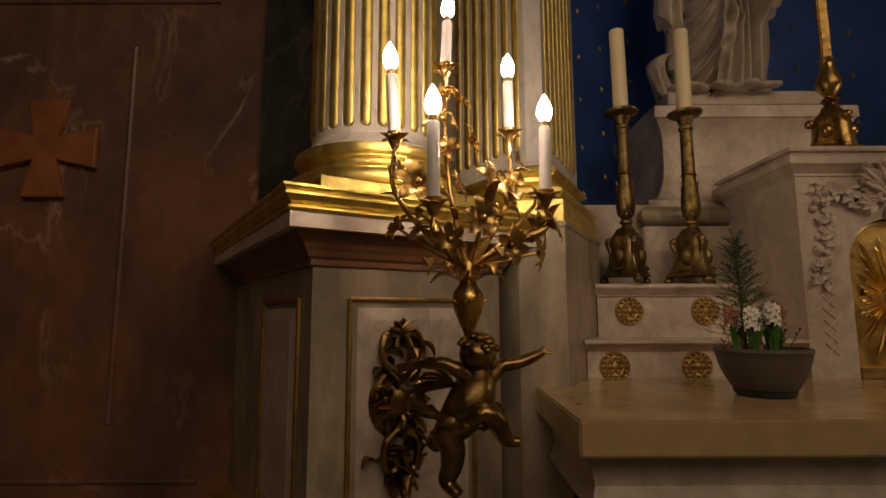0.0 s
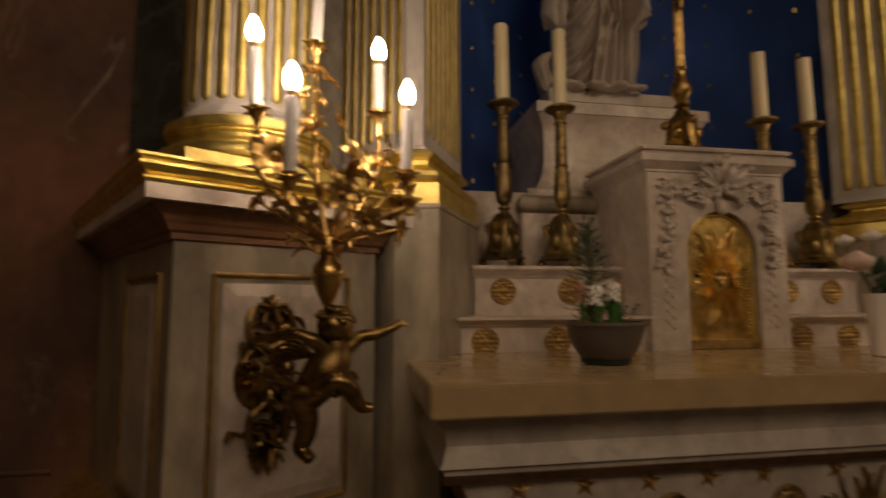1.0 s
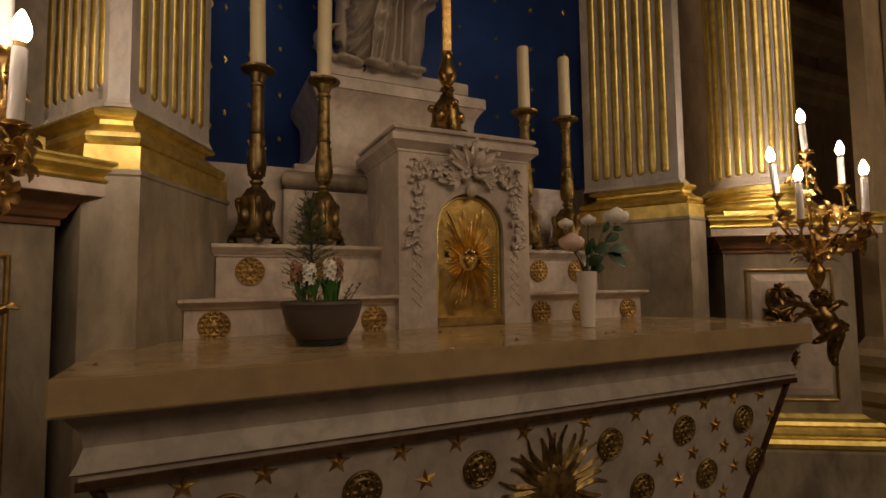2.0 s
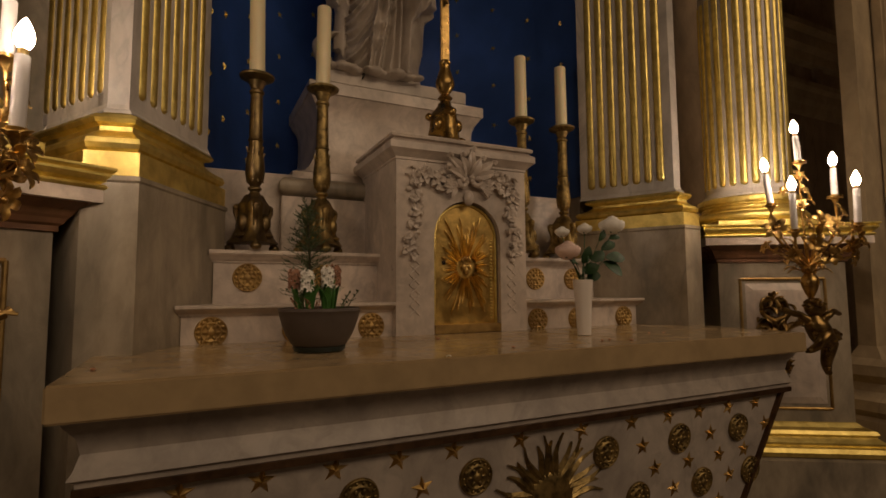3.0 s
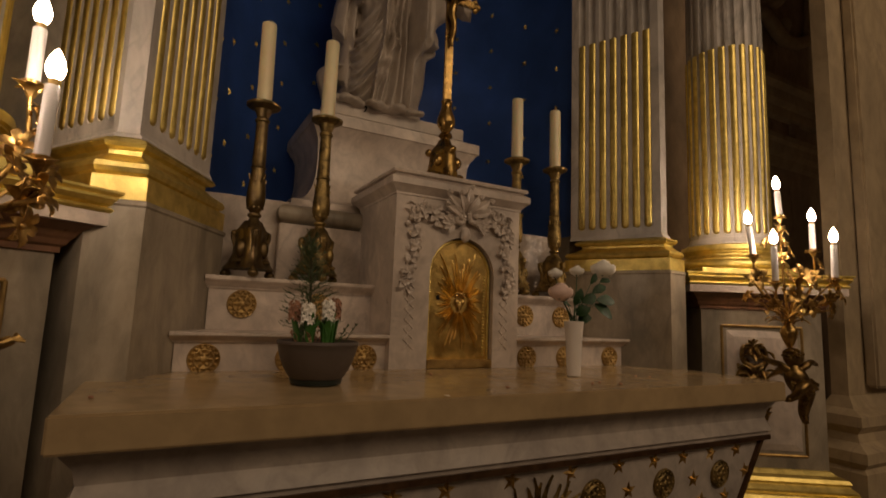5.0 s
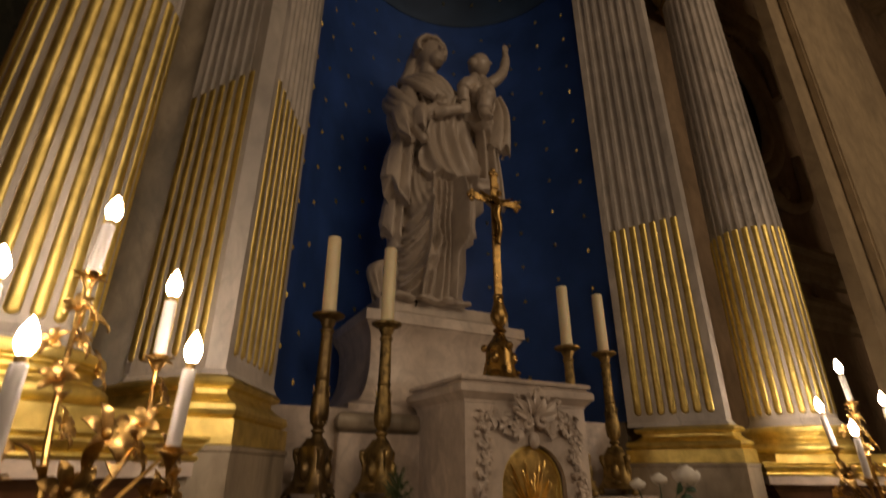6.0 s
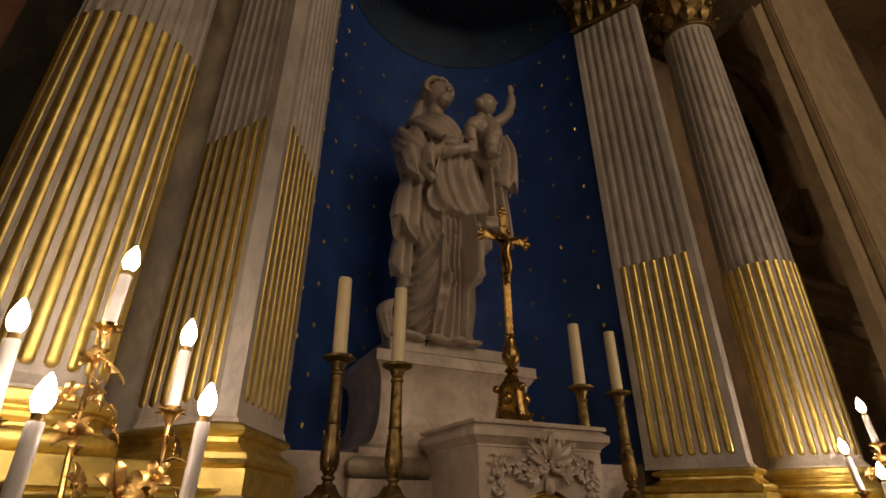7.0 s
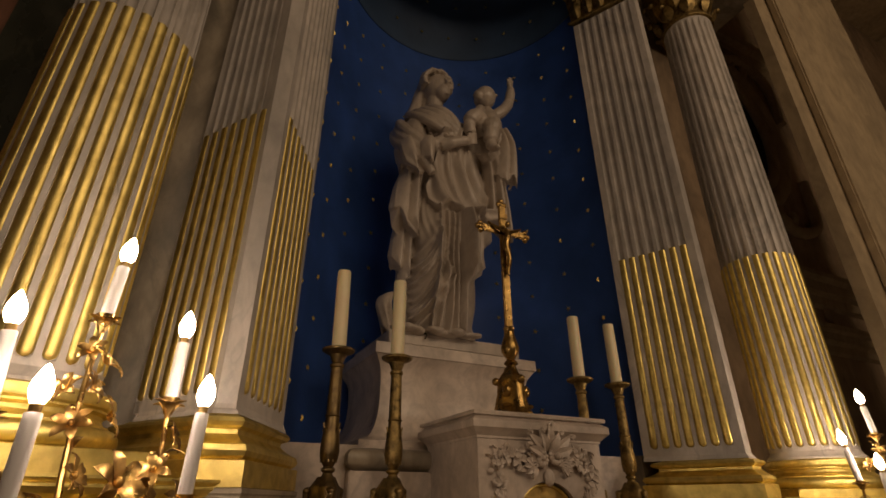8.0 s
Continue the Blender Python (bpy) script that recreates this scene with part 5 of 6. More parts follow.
        line = curve_points([low, low + out * 0.36 + Vector((0, 0, 0.016 + 0.12 * rise)), low + out * 0.78 + Vector((0, 0, 0.02 + 0.36 * rise)), low + out * 1.02 + Vector((0, 0, 0.70 * rise)), foot - Vector((0, 0, 0.026))])
        bar(line, [0.007 - 0.0025 * k / len(line) for k in range(len(line))], 8)
        for k, s in enumerate(spray):
            p = line[int(s * (len(line) - 1))]
            way = Vector((0.7 * (-1) ** k, 0.8, 0.45))
            fb = bmesh.new()
            flower(fb, p + way.normalized() * 0.014, way, 0.034 - 0.003 * k, 6, rng)
            thicken(fb, 0.0014)
            part("flower", fb, BRONZE, ob, "open gilt lily flower", True)
        for s in (0.35, 0.6, 0.8):
            p = line[int(s * (len(line) - 1))]
            a = rng.uniform(0, 2 * math.pi)
            e = p + Vector((0.045 * math.cos(a), 0.045 * math.sin(a), rng.uniform(0.0, 0.04)))
            blade(p, e, 0.008, 0.01, 0.3, 0.001, 5)
    spots = [((-0.17, 0.33, 1.435), (-0.3, 0.9, 0.3), 0.046), ((0.0, 0.33, 1.455), (0.2, 0.9, 0.35), 0.046), ((-0.055, 0.37, 1.375), (-0.1, 1, 0.1), 0.040),
             ((0.105, 0.34, 1.425), (0.4, 0.8, 0.4), 0.036), ((0.07, 0.37, 1.365), (0.3, 0.9, -0.1), 0.036), ((-0.03, 0.42, 1.322), (0, 1, -0.2), 0.036),
             ((-0.03, 0.25, 1.655), (0.5, 0.5, 0.7), 0.036), ((-0.01, 0.27, 1.56), (0.8, 0.5, 0.4), 0.034), ((-0.13, 0.38, 1.33), (-0.6, 0.7, -0.2), 0.030),
             ((0.07, 0.38, 1.318), (0.6, 0.8, -0.2), 0.034), ((-0.15, 0.22, 1.37), (-0.8, 0.1, 0.4), 0.030), ((-0.08, 0.25, 1.60), (-0.8, 0.4, 0.5), 0.028)]
    for c, w, s in spots:
        c = (c[0] - 0.03, c[1] + 0.035, c[2])
        fb = bmesh.new()
        flower(fb, c, w, s, 6, rng)
        thicken(fb, 0.0014)
        part("flower", fb, BRONZE, ob, "open gilt lily flower", True)
        if c[2] < 1.5:
            bar(curve_points([(hub.x, hub.y, 1.285), ((hub.x + c[0]) / 2, (hub.y + c[1]) / 2, 1.29 + 0.4 * (c[2] - 1.29)), c]), 0.0035, 6)
    for k in range(16):
        a = rng.uniform(0, 2 * math.pi)
        r = rng.uniform(0.03, 0.11)
        p = Vector((hub.x + r * math.cos(a), hub.y + r * math.sin(a), rng.uniform(1.27, 1.42)))
        e = p + Vector((0.05 * math.cos(a + 0.6), 0.05 * math.sin(a + 0.6), rng.uniform(-0.02, 0.05)))
        blade(p, e, 0.012, 0.012, 0.35, 0.0012, 5)
    return ob


def wall_pose(side):
    c = CA - CV * 0.272
    if side < 0:
        o, al, out = c, CU, -CV
        xa = CU
    else:
        o, xa, out = Vector(mirror_x(c, 1)) + Vector((RIGHT_DX, 0)), Vector((CU.x, -CU.y)), Vector((CV.x, -CV.y))
    m = Matrix.Identity(4)
    # x along the wall to the viewer's right, y out of the wall, handedness kept by turning about z
    m.col[0][:3], m.col[1][:3] = (xa.x, xa.y, 0), (out.x, out.y, 0)
    m.col[3][:3] = (o.x, o.y, 0)
    return m


# x runs to the viewer's right and y towards him, so the mesh is built mirrored in y and turned
def seat_of(side):
    m = wall_pose(side)
    ang = math.atan2(m.col[0][1], m.col[0][0])
    return pose(m.col[3][0], m.col[3][1], 0.003 - 0.003, 0, 0, math.degrees(ang))


flip = Matrix.Diagonal((1, -1, 1, 1))


def hang(ob, side):
    done = set()
    for o in ob.children_recursive:
        if o.matrix_basis != Matrix.Identity(4):
            o.matrix_basis = flip @ o.matrix_basis @ flip
        if o.data.name not in done:
            done.add(o.data.name)
            o.data.transform(flip)
            o.data.flip_normals()
    ob.matrix_basis = seat_of(side)


hang(candelabrum([(-0.216, 0.278, 1.744), (-0.056, 0.250, 1.920), (-0.190, 0.405, 1.610), (0.070, 0.302, 1.788), (0.054, 0.434, 1.637)], [(-4, 0), (3, 0), (-1, 1), (0, 0), (1, 0)]), -1)
right_candelabrum = candelabrum([(-0.208, 0.318, 1.729), (-0.076, 0.300, 1.887), (-0.149, 0.398, 1.635), (0.084, 0.268, 1.757), (0.065, 0.425, 1.643)], [(-6, 0), (-4, 0), (-1, 1), (0, 0), (1, 0)])
hang(right_candelabrum, 1)
right_candelabrum.location.z -= 0.045
tagged(right_candelabrum, "gilt bronze wall candelabrum with five lit electric candles")
for o in right_candelabrum.children:
    if o.name.startswith("figure"):
        o.matrix_basis = Matrix.Translation((-0.075, 0, 0)) @ Matrix.Diagonal((-1, 1, 1, 1)) @ Matrix.Translation((0.075, 0, 0))

# ---- statue in the niche ----


def lerp_table(table, z):
    for (z0, a), (z1, b) in zip(table, table[1:]):
        if z <= z1:
            t = min(max((z - z0) / (z1 - z0), 0), 1)
            t = t * t * (3 - 2 * t)
            return a + (b - a) * t
    return table[-1][1]


def ridge(v):
    """Rounded crests with narrow valleys, as cloth folds have."""
    return abs(math.sin(v)) ** 0.6


def drape(bm, path, width, folds, depth, taper=(1.0, 1.0), twist=0.0, slant=0.0, steps=26, across=28):
    """A hanging length of cloth along a path, pleated across its width."""
    line = curve_points(path, max(2, steps // (len(path) - 1)))
    rows = []
    for k, p in enumerate(line):
        t = k / (len(line) - 1)
        w = width * (taper[0] + (taper[1] - taper[0]) * t)
        a = radians(twist) * t
        row = []
        for q in range(2 * across):
            s = q / across if q < across else 2 - q / across
            front = q < across
            u = (s - 0.5) * w
            d = 1.25 * depth * (0.25 + 0.75 * ridge(s * folds * math.pi + 0.35 * t)) * math.sin(math.pi * min(max(s, 0.03), 0.97)) ** 0.5
            v = -d if front else depth * 0.35
            row.append(bm.verts.new(p + Vector((u * math.cos(a) - v * math.sin(a), u * math.sin(a) + v * math.cos(a), (0.045 * math.sin(2 * s * folds * math.pi + 0.6) + slant * (s - 0.5)) * t * t))))
        rows.append(row)
    n = 2 * across
    for lo, hi in zip(rows, rows[1:]):
        for q in range(n):
            bm.faces.new((lo[q], lo[(q + 1) % n], hi[(q + 1) % n], hi[q]))
    bm.faces.new(rows[0])
    bm.faces.new(rows[-1])


def statue():
    bm = bmesh.new()
    rng = random.Random(8)
    left = [(0.0, -0.30), (0.1, -0.30), (0.3, -0.27), (0.5, -0.235), (0.75, -0.215), (1.0, -0.22), (1.15, -0.235), (1.3, -0.24), (1.42, -0.21), (1.50, -0.14), (1.56, -0.125)]
    right = [(0.0, 0.13), (0.1, 0.12), (0.3, 0.12), (0.5, 0.15), (0.75, 0.20), (0.95, 0.20), (1.12, 0.16), (1.3, 0.15), (1.42, 0.08), (1.50, -0.03), (1.56, -0.05)]
    deep = [(0.0, 0.20), (0.3, 0.18), (0.7, 0.165), (1.0, 0.155), (1.2, 0.15), (1.4, 0.13), (1.50, 0.075), (1.56, 0.06)]
    nt, nz = 300, 240
    rings = []
    zs = np.linspace(0, 1.56, nz)
    ang = np.linspace(0, 2 * math.pi, nt, endpoint=False)          # 0 is to the right, 270 degrees to the front
    c, sn = np.cos(ang)[None, :], np.sin(ang)[None, :]
    lo_x, hi_x, dp = (np.array([lerp_table(tb, z) for z in zs])[:, None] for tb in (left, right, deep))
    mid, hw = (lo_x + hi_x) / 2 + 0.02 * np.sin(zs * 2.2)[:, None], (hi_x - lo_x) / 2
    bx, by, bz = mid + hw * c * (1 - 0.06 * np.abs(sn)), dp * sn, np.repeat(zs[:, None], nt, 1)
    # folds are laid out on an upright sheet before the figure, square to its turned chest
    X = bx - (by + 0.18) * 0.55
    Z = bz - (by + 0.18) * (bz + 0.72) / 2.27
    wob = np.array([[noise.noise(Vector((2.0 * math.cos(a), 2.0 * math.sin(a), 3.0 * z))) for a in ang] for z in zs])
    X, Z = X + 0.012 * wob, Z + 0.010 * np.roll(wob, 40, 1)
    front = 1 / (1 + np.exp(np.clip((sn - 0.25) * 14, -50, 50)))
    off = np.zeros_like(X)

    def fold(p, q, r, width, height, end=0.5):
        """A ridge along a bowed line p-q-r that swells and dies away; wide on one flank, steep on the other."""
        best, at, sgn = np.full(X.shape, 9.0), np.zeros(X.shape), np.ones(X.shape)
        pts = [(1 - t) ** 2 * np.array(p) + 2 * t * (1 - t) * np.array(q) + t * t * np.array(r) for t in np.linspace(0, 1, 9)]
        for k, (a, b) in enumerate(zip(pts, pts[1:])):
            d = b - a
            t = np.clip(((X - a[0]) * d[0] + (Z - a[1]) * d[1]) / d.dot(d), 0, 1)
            ex, ez = X - a[0] - t * d[0], Z - a[1] - t * d[1]
            dist = np.hypot(ex, ez)
            hit = dist < best
            best, at = np.where(hit, dist, best), np.where(hit, (k + t) / 8, at)
            sgn = np.where(hit, np.sign(ex * d[1] - ez * d[0]), sgn)
        w = width * np.where(sgn > 0, 1.35, 0.7)
        return height * np.exp(-(best / w) ** 2) * np.clip(np.sin(math.pi * (0.12 + 0.80 * at)), 0, 1) ** end

    def sheet(outline, thick, rim):
        """A layer of cloth inside an outline, with a rolled border."""
        best, inside = np.full(X.shape, 9.0), np.zeros(X.shape, bool)
        for (ax, az), (ex, ez) in zip(outline, outline[1:] + outline[:1]):
            dx, dz = ex - ax, ez - az
            t = np.clip(((X - ax) * dx + (Z - az) * dz) / (dx * dx + dz * dz), 0, 1)
            best = np.minimum(best, np.hypot(X - ax - t * dx, Z - az - t * dz))
            if abs(dz) > 1e-9:
                inside ^= ((az > Z) != (ez > Z)) & (X < dx * (Z - az) / dz + ax)
        d = np.where(inside, best, -best)
        return np.clip((d + 0.004) / 0.010, 0, 1) * thick + rim * np.exp(-((d - 0.012) / 0.012) ** 2), np.clip(d / 0.02, 0, 1)

    # the bent leg shows through the robe
    off += 0.055 * np.exp(-((X + 0.215) / 0.075) ** 2 - ((Z - 0.60) / 0.20) ** 2)
    # robe: sagging folds that sweep from the hip round the shin, and deep upright pleats beside them
    for i in range(9):
        f = (i + rng.uniform(-0.3, 0.3)) / 8
        off += fold((-0.115 + 0.06 * f, 0.66 - 0.36 * f), (-0.13 - 0.02 * f, 0.38 - 0.36 * f), (-0.335 + 0.07 * f, 0.36 - 0.36 * f), rng.uniform(0.010, 0.018), rng.uniform(0.028, 0.064), 0.3)
    for i in range(6):
        f = i / 5
        off += fold((-0.095 + 0.15 * f, 0.70), (-0.10 + 0.14 * f, 0.36), (-0.15 + 0.20 * f, -0.02), 0.0085, 0.062 - 0.016 * (i % 2), 0.2)
    for i in range(4):
        off += fold((-0.24 + 0.03 * i, 0.86), (-0.27 + 0.02 * i, 0.70), (-0.26 + 0.045 * i, 0.52), 0.013, 0.014)
    # flap of the mantle that hangs at the straight leg
    body, mask = sheet([(0.00, 0.72), (0.005, 0.42), (0.02, 0.27), (0.055, 0.36), (0.10, 0.40), (0.13, 0.50), (0.175, 0.54), (0.20, 0.72)], 0.05, 0.014)
    off += body
    for i in range(4):
        off += mask * fold((0.02 + 0.045 * i, 0.72), (0.03 + 0.04 * i, 0.55), (0.025 + 0.04 * i, 0.30 + 0.05 * i), 0.011, 0.045, 0.3)
    # broad lapel of the mantle, drawn across from the waist to the far hip
    body, mask = sheet([(-0.12, 1.20), (-0.15, 0.98), (-0.18, 0.82), (-0.165, 0.73), (-0.10, 0.69), (-0.05, 0.74), (0.03, 0.71), (0.09, 0.64), (0.15, 0.655), (0.21, 0.57), (0.27, 0.62), (0.35, 0.64), (0.28, 0.97), (0.24, 1.20), (0.15, 1.36), (-0.02, 1.32)], 0.042, 0.014)
    off += body
    for i in range(5):
        f = (i + rng.uniform(-0.25, 0.25)) / 4
        off += mask * fold((-0.12 + 0.18 * f, 1.22 + 0.05 * f), (-0.17 + 0.30 * f, 0.88), (-0.04 + 0.36 * f, 0.70 - 0.08 * f), 0.026 - 0.010 * (i % 2), 0.046 - 0.018 * (i % 2), 0.25)
    off -= mask * 0.03 * np.exp(-((X - 0.02 - 0.35 * (1.0 - Z)) / 0.022) ** 2 - ((Z - 0.92) / 0.16) ** 2)
    # bodice gathers, collar and the wide sleeve with its hollow cuff
    for i in range(5):
        off += fold((-0.20 + 0.05 * i, 1.30), (-0.17 + 0.03 * i, 1.18), (-0.14 + 0.03 * i, 1.06), 0.012, 0.020)
    body, mask = sheet([(-0.45, 1.06), (-0.40, 0.94), (-0.375, 0.83), (-0.31, 0.80), (-0.24, 0.83), (-0.20, 0.94), (-0.19, 1.05), (-0.24, 1.17), (-0.42, 1.17)], 0.050, 0.018)
    off += body
    off -= 0.05 * np.exp(-((X + 0.225) / 0.022) ** 2 - ((Z - 0.985) / 0.060) ** 2)
    for i in range(4):
        off += mask * fold((-0.41 + 0.04 * i, 1.16), (-0.40 + 0.05 * i, 1.00), (-0.345 + 0.025 * i, 0.83), 0.011, 0.042, 0.3)
    for i in range(6):
        off += fold((-0.40 + 0.012 * i, 1.13 + 0.045 * i), (-0.24, 1.09 + 0.05 * i), (-0.06 - 0.01 * i, 1.17 + 0.04 * i), 0.0115, 0.044 * (1 if i < 5 else 0.5), 0.3)
    off = (off - 0.016) * front
    # simple upright pleats behind
    off += (1 - front) * 0.03 * np.abs(np.sin(6 * ang[None, :] + 1.5 * wob)) ** 0.7
    off += 0.006 * wob
    off *= np.clip((1.58 - bz) / 0.2, 0, 1)
    for j in range(nz):
        rings.append([bm.verts.new((bx[j, k] + off[j, k] * c[0, k], by[j, k] + off[j, k] * sn[0, k], zs[j])) for k in range(nt)])
    for lo, hi in zip(rings, rings[1:]):
        for k in range(nt):
            bm.faces.new((lo[k], lo[(k + 1) % nt], hi[(k + 1) % nt], hi[k]))
    bm.faces.new(rings[0])
    bm.faces.new(rings[-1])
    # gathered cloth: hanging from the bent arm, over the hips, a tuft on the ground
    # cascade of short flared lengths down the bent-arm side, each ending in a slanting hem
    drape(bm, [(-0.235, -0.04, 1.28), (-0.285, -0.07, 1.12), (-0.275, -0.08, 0.97)], 0.16, 2, 0.075, (0.8, 0.9), 26, 0.02)
    drape(bm, [(-0.225, -0.05, 1.05), (-0.270, -0.07, 0.84), (-0.295, -0.08, 0.60)], 0.17, 2.5, 0.085, (0.7, 1.1), 34, -0.10)
    drape(bm, [(-0.20, 0.0, 0.90), (-0.26, -0.01, 0.62), (-0.285, -0.01, 0.37)], 0.13, 2.5, 0.070, (0.8, 1.0), 24, -0.08)
    drape(bm, [(-0.20, 0.02, 0.62), (-0.235, 0.0, 0.38), (-0.245, -0.01, 0.12)], 0.12, 2, 0.055, (0.8, 1.0), 14, -0.03)
    # mantle gathered under the child, falling in a long point past the knee
    drape(bm, [(0.24, -0.09, 1.24), (0.27, -0.10, 1.05), (0.295, -0.09, 0.88), (0.315, -0.07, 0.72)], 0.16, 2.5, 0.075, (0.7, 1.05), -16, -0.14)
    drape(bm, [(-0.26, 0.0, 0.25), (-0.335, -0.02, 0.225), (-0.365, -0.04, 0.15), (-0.33, -0.05, 0.015)], 0.075, 2, 0.05, (0.5, 1.3), 30)
    # bands of the mantle from the neck across the chest, and over the bent arm
    for q in range(4):
        tube(bm, curve_points([(-0.235 + 0.035 * q, 0.06, 1.46 + 0.025 * q), (-0.265 + 0.04 * q, -0.07, 1.40 + 0.03 * q), (-0.19 + 0.035 * q, -0.165, 1.31 + 0.033 * q), (-0.08 + 0.02 * q, -0.195, 1.235 + 0.03 * q), (0.02, -0.19, 1.19 + 0.02 * q)]), [0.018 + 0.012 * math.sin(math.pi * k / 24) for k in range(25)], 10)
    for q in range(3):
        tube(bm, curve_points([(-0.27 - 0.03 * q, 0.05, 1.42 - 0.05 * q), (-0.315 - 0.012 * q, -0.04, 1.33 - 0.065 * q), (-0.31, -0.13, 1.22 - 0.06 * q), (-0.245 + 0.005 * q, -0.195, 1.12 - 0.055 * q), (-0.19 + 0.012 * q, -0.205, 1.05 - 0.07 * q)]), [0.024 + 0.014 * math.sin(math.pi * k / 24) for k in range(25)], 10)
    blob(bm, (-0.245, -0.05, 1.20), (0.085, 0.11, 0.20), (0, 8, 0))
    # upper arm, forearm and hand under the child
    tube(bm, curve_points([(-0.20, 0.0, 1.38), (-0.255, -0.03, 1.23), (-0.24, -0.10, 1.12), (-0.17, -0.18, 1.11), (-0.10, -0.22, 1.15)]), [0.058] * 14 + [0.058 - 0.0024 * k for k in range(11)], 14)
    # the mantle turned back over the forearm: a broad fold with a hollow under it
    drape(bm, [(-0.285, -0.13, 1.14), (-0.285, -0.165, 1.02), (-0.265, -0.16, 0.90)], 0.13, 1.5, 0.055, (0.9, 1.0), 30, -0.05)
    drape(bm, [(-0.195, -0.20, 1.13), (-0.205, -0.225, 1.06), (-0.20, -0.215, 0.97)], 0.10, 1, 0.045, (1.0, 0.8), 6, 0.06)
    tube(bm, curve_points([(-0.12, -0.215, 1.11), (-0.05, -0.245, 1.13), (0.02, -0.25, 1.16), (0.05, -0.24, 1.18)]), [0.034] * 6 + [0.03] * 7 + [0.024] * 6, 10)
    for q in range(4):
        tube(bm, [(0.03, -0.245 - 0.006 * q, 1.145 + 0.018 * q), (0.075, -0.25, 1.16 + 0.02 * q), (0.10, -0.235, 1.175 + 0.02 * q)], [0.012, 0.011, 0.008], 8)
    tube(bm, curve_points([(0.06, 0.0, 1.40), (0.20, -0.03, 1.28), (0.24, -0.12, 1.20), (0.16, -0.20, 1.20)]), 0.07, 12)
    # neck, head, hair and veil
    tube(bm, [(-0.10, 0.0, 1.44), (-0.09, -0.012, 1.54), (-0.08, -0.02, 1.62)], [0.075, 0.056, 0.058], 14)
    hx, hy, hz = -0.075, -0.03, 1.70
    blob(bm, (hx, hy, hz), (0.083, 0.098, 0.112), (8, 0, 14), 22, 16)
    blob(bm, (hx + 0.02, hy - 0.055, hz - 0.055), (0.052, 0.052, 0.062), (0, 0, 0), 16, 12)
    tube(bm, [(hx + 0.022, hy - 0.094, hz + 0.03), (hx + 0.032, hy - 0.115, hz - 0.018), (hx + 0.028, hy - 0.098, hz - 0.03)], [0.008, 0.012, 0.009], 8)
    blob(bm, (hx + 0.029, hy - 0.097, hz - 0.054), (0.018, 0.010, 0.007), u=10, v=8)
    blob(bm, (hx + 0.030, hy - 0.088, hz - 0.088), (0.020, 0.017, 0.016), u=10, v=8)
    for s in (-1, 1):
        blob(bm, (hx + 0.016 + s * 0.036, hy - 0.070, hz + 0.036), (0.026, 0.016, 0.009), (0, s * 8, 0), 10, 8)
    for k in range(30):
        a = radians(-20 + 220 * k / 29)
        for q in range(3):
            r = 0.092 + 0.008 * (q % 2)
            blob(bm, (hx - 0.008 + r * math.cos(a), hy + 0.03 * q - 0.045 + rng.uniform(-0.006, 0.006), hz + 0.028 + r * 1.05 * math.sin(a)), (0.019, 0.026, 0.012), (rng.uniform(-30, 30), 0, rng.uniform(-30, 30)), 8, 6)
    drape(bm, [(-0.085, 0.03, 1.83), (-0.145, 0.05, 1.72), (-0.165, 0.05, 1.58), (-0.20, 0.03, 1.42)], 0.10, 2, 0.05, (0.7, 1.5), 10)
    blob(bm, (hx - 0.02, hy + 0.06, hz + 0.03), (0.095, 0.085, 0.115), u=16, v=12)
    # the child on the arm
    cx, cy = 0.235, -0.13
    tube(bm, curve_points([(cx - 0.015, cy, 1.28), (cx, cy - 0.01, 1.38), (cx + 0.01, cy, 1.47), (cx + 0.005, cy, 1.555)]), [0.078, 0.082, 0.085, 0.085, 0.084, 0.082, 0.08, 0.079, 0.079, 0.08, 0.081, 0.08, 0.078, 0.074, 0.068, 0.06, 0.05, 0.042, 0.038], 14)
    blob(bm, (cx - 0.02, cy - 0.02, 1.635), (0.070, 0.078, 0.080), (0, 0, 0), 18, 14)
    blob(bm, (cx - 0.075, cy - 0.045, 1.615), (0.030, 0.032, 0.034), u=12, v=10)
    blob(bm, (cx - 0.095, cy - 0.055, 1.632), (0.012, 0.012, 0.010), u=8, v=6)
    for k in range(28):
        a, b = rng.uniform(-0.6, math.pi), rng.uniform(0.0, 1.3)
        blob(bm, (cx - 0.01 + 0.07 * math.cos(a) * math.cos(b), cy - 0.01 + 0.072 * math.sin(a) * math.cos(b), 1.645 + 0.068 * math.sin(b)), (0.016, 0.016, 0.011), u=8, v=6)
    tube(bm, curve_points([(cx + 0.06, cy, 1.53), (cx + 0.12, cy - 0.01, 1.59), (cx + 0.165, cy - 0.01, 1.67), (cx + 0.18, cy - 0.02, 1.76), (cx + 0.182, cy - 0.02, 1.80)]), [0.04] * 6 + [0.037] * 6 + [0.033] * 6 + [0.027] * 4 + [0.022] * 3, 12)
    blob(bm, (cx + 0.18, cy - 0.02, 1.825), (0.024, 0.018, 0.030), u=10, v=8)
    for q, (dx, dz) in enumerate(((-0.022, 0.03), (-0.006, 0.052), (0.010, 0.048), (0.022, 0.026))):
        tube(bm, [(cx + 0.18 + dx * 0.6, cy - 0.022, 1.835), (cx + 0.18 + dx, cy - 0.028, 1.835 + dz)], [0.009, 0.006], 8)
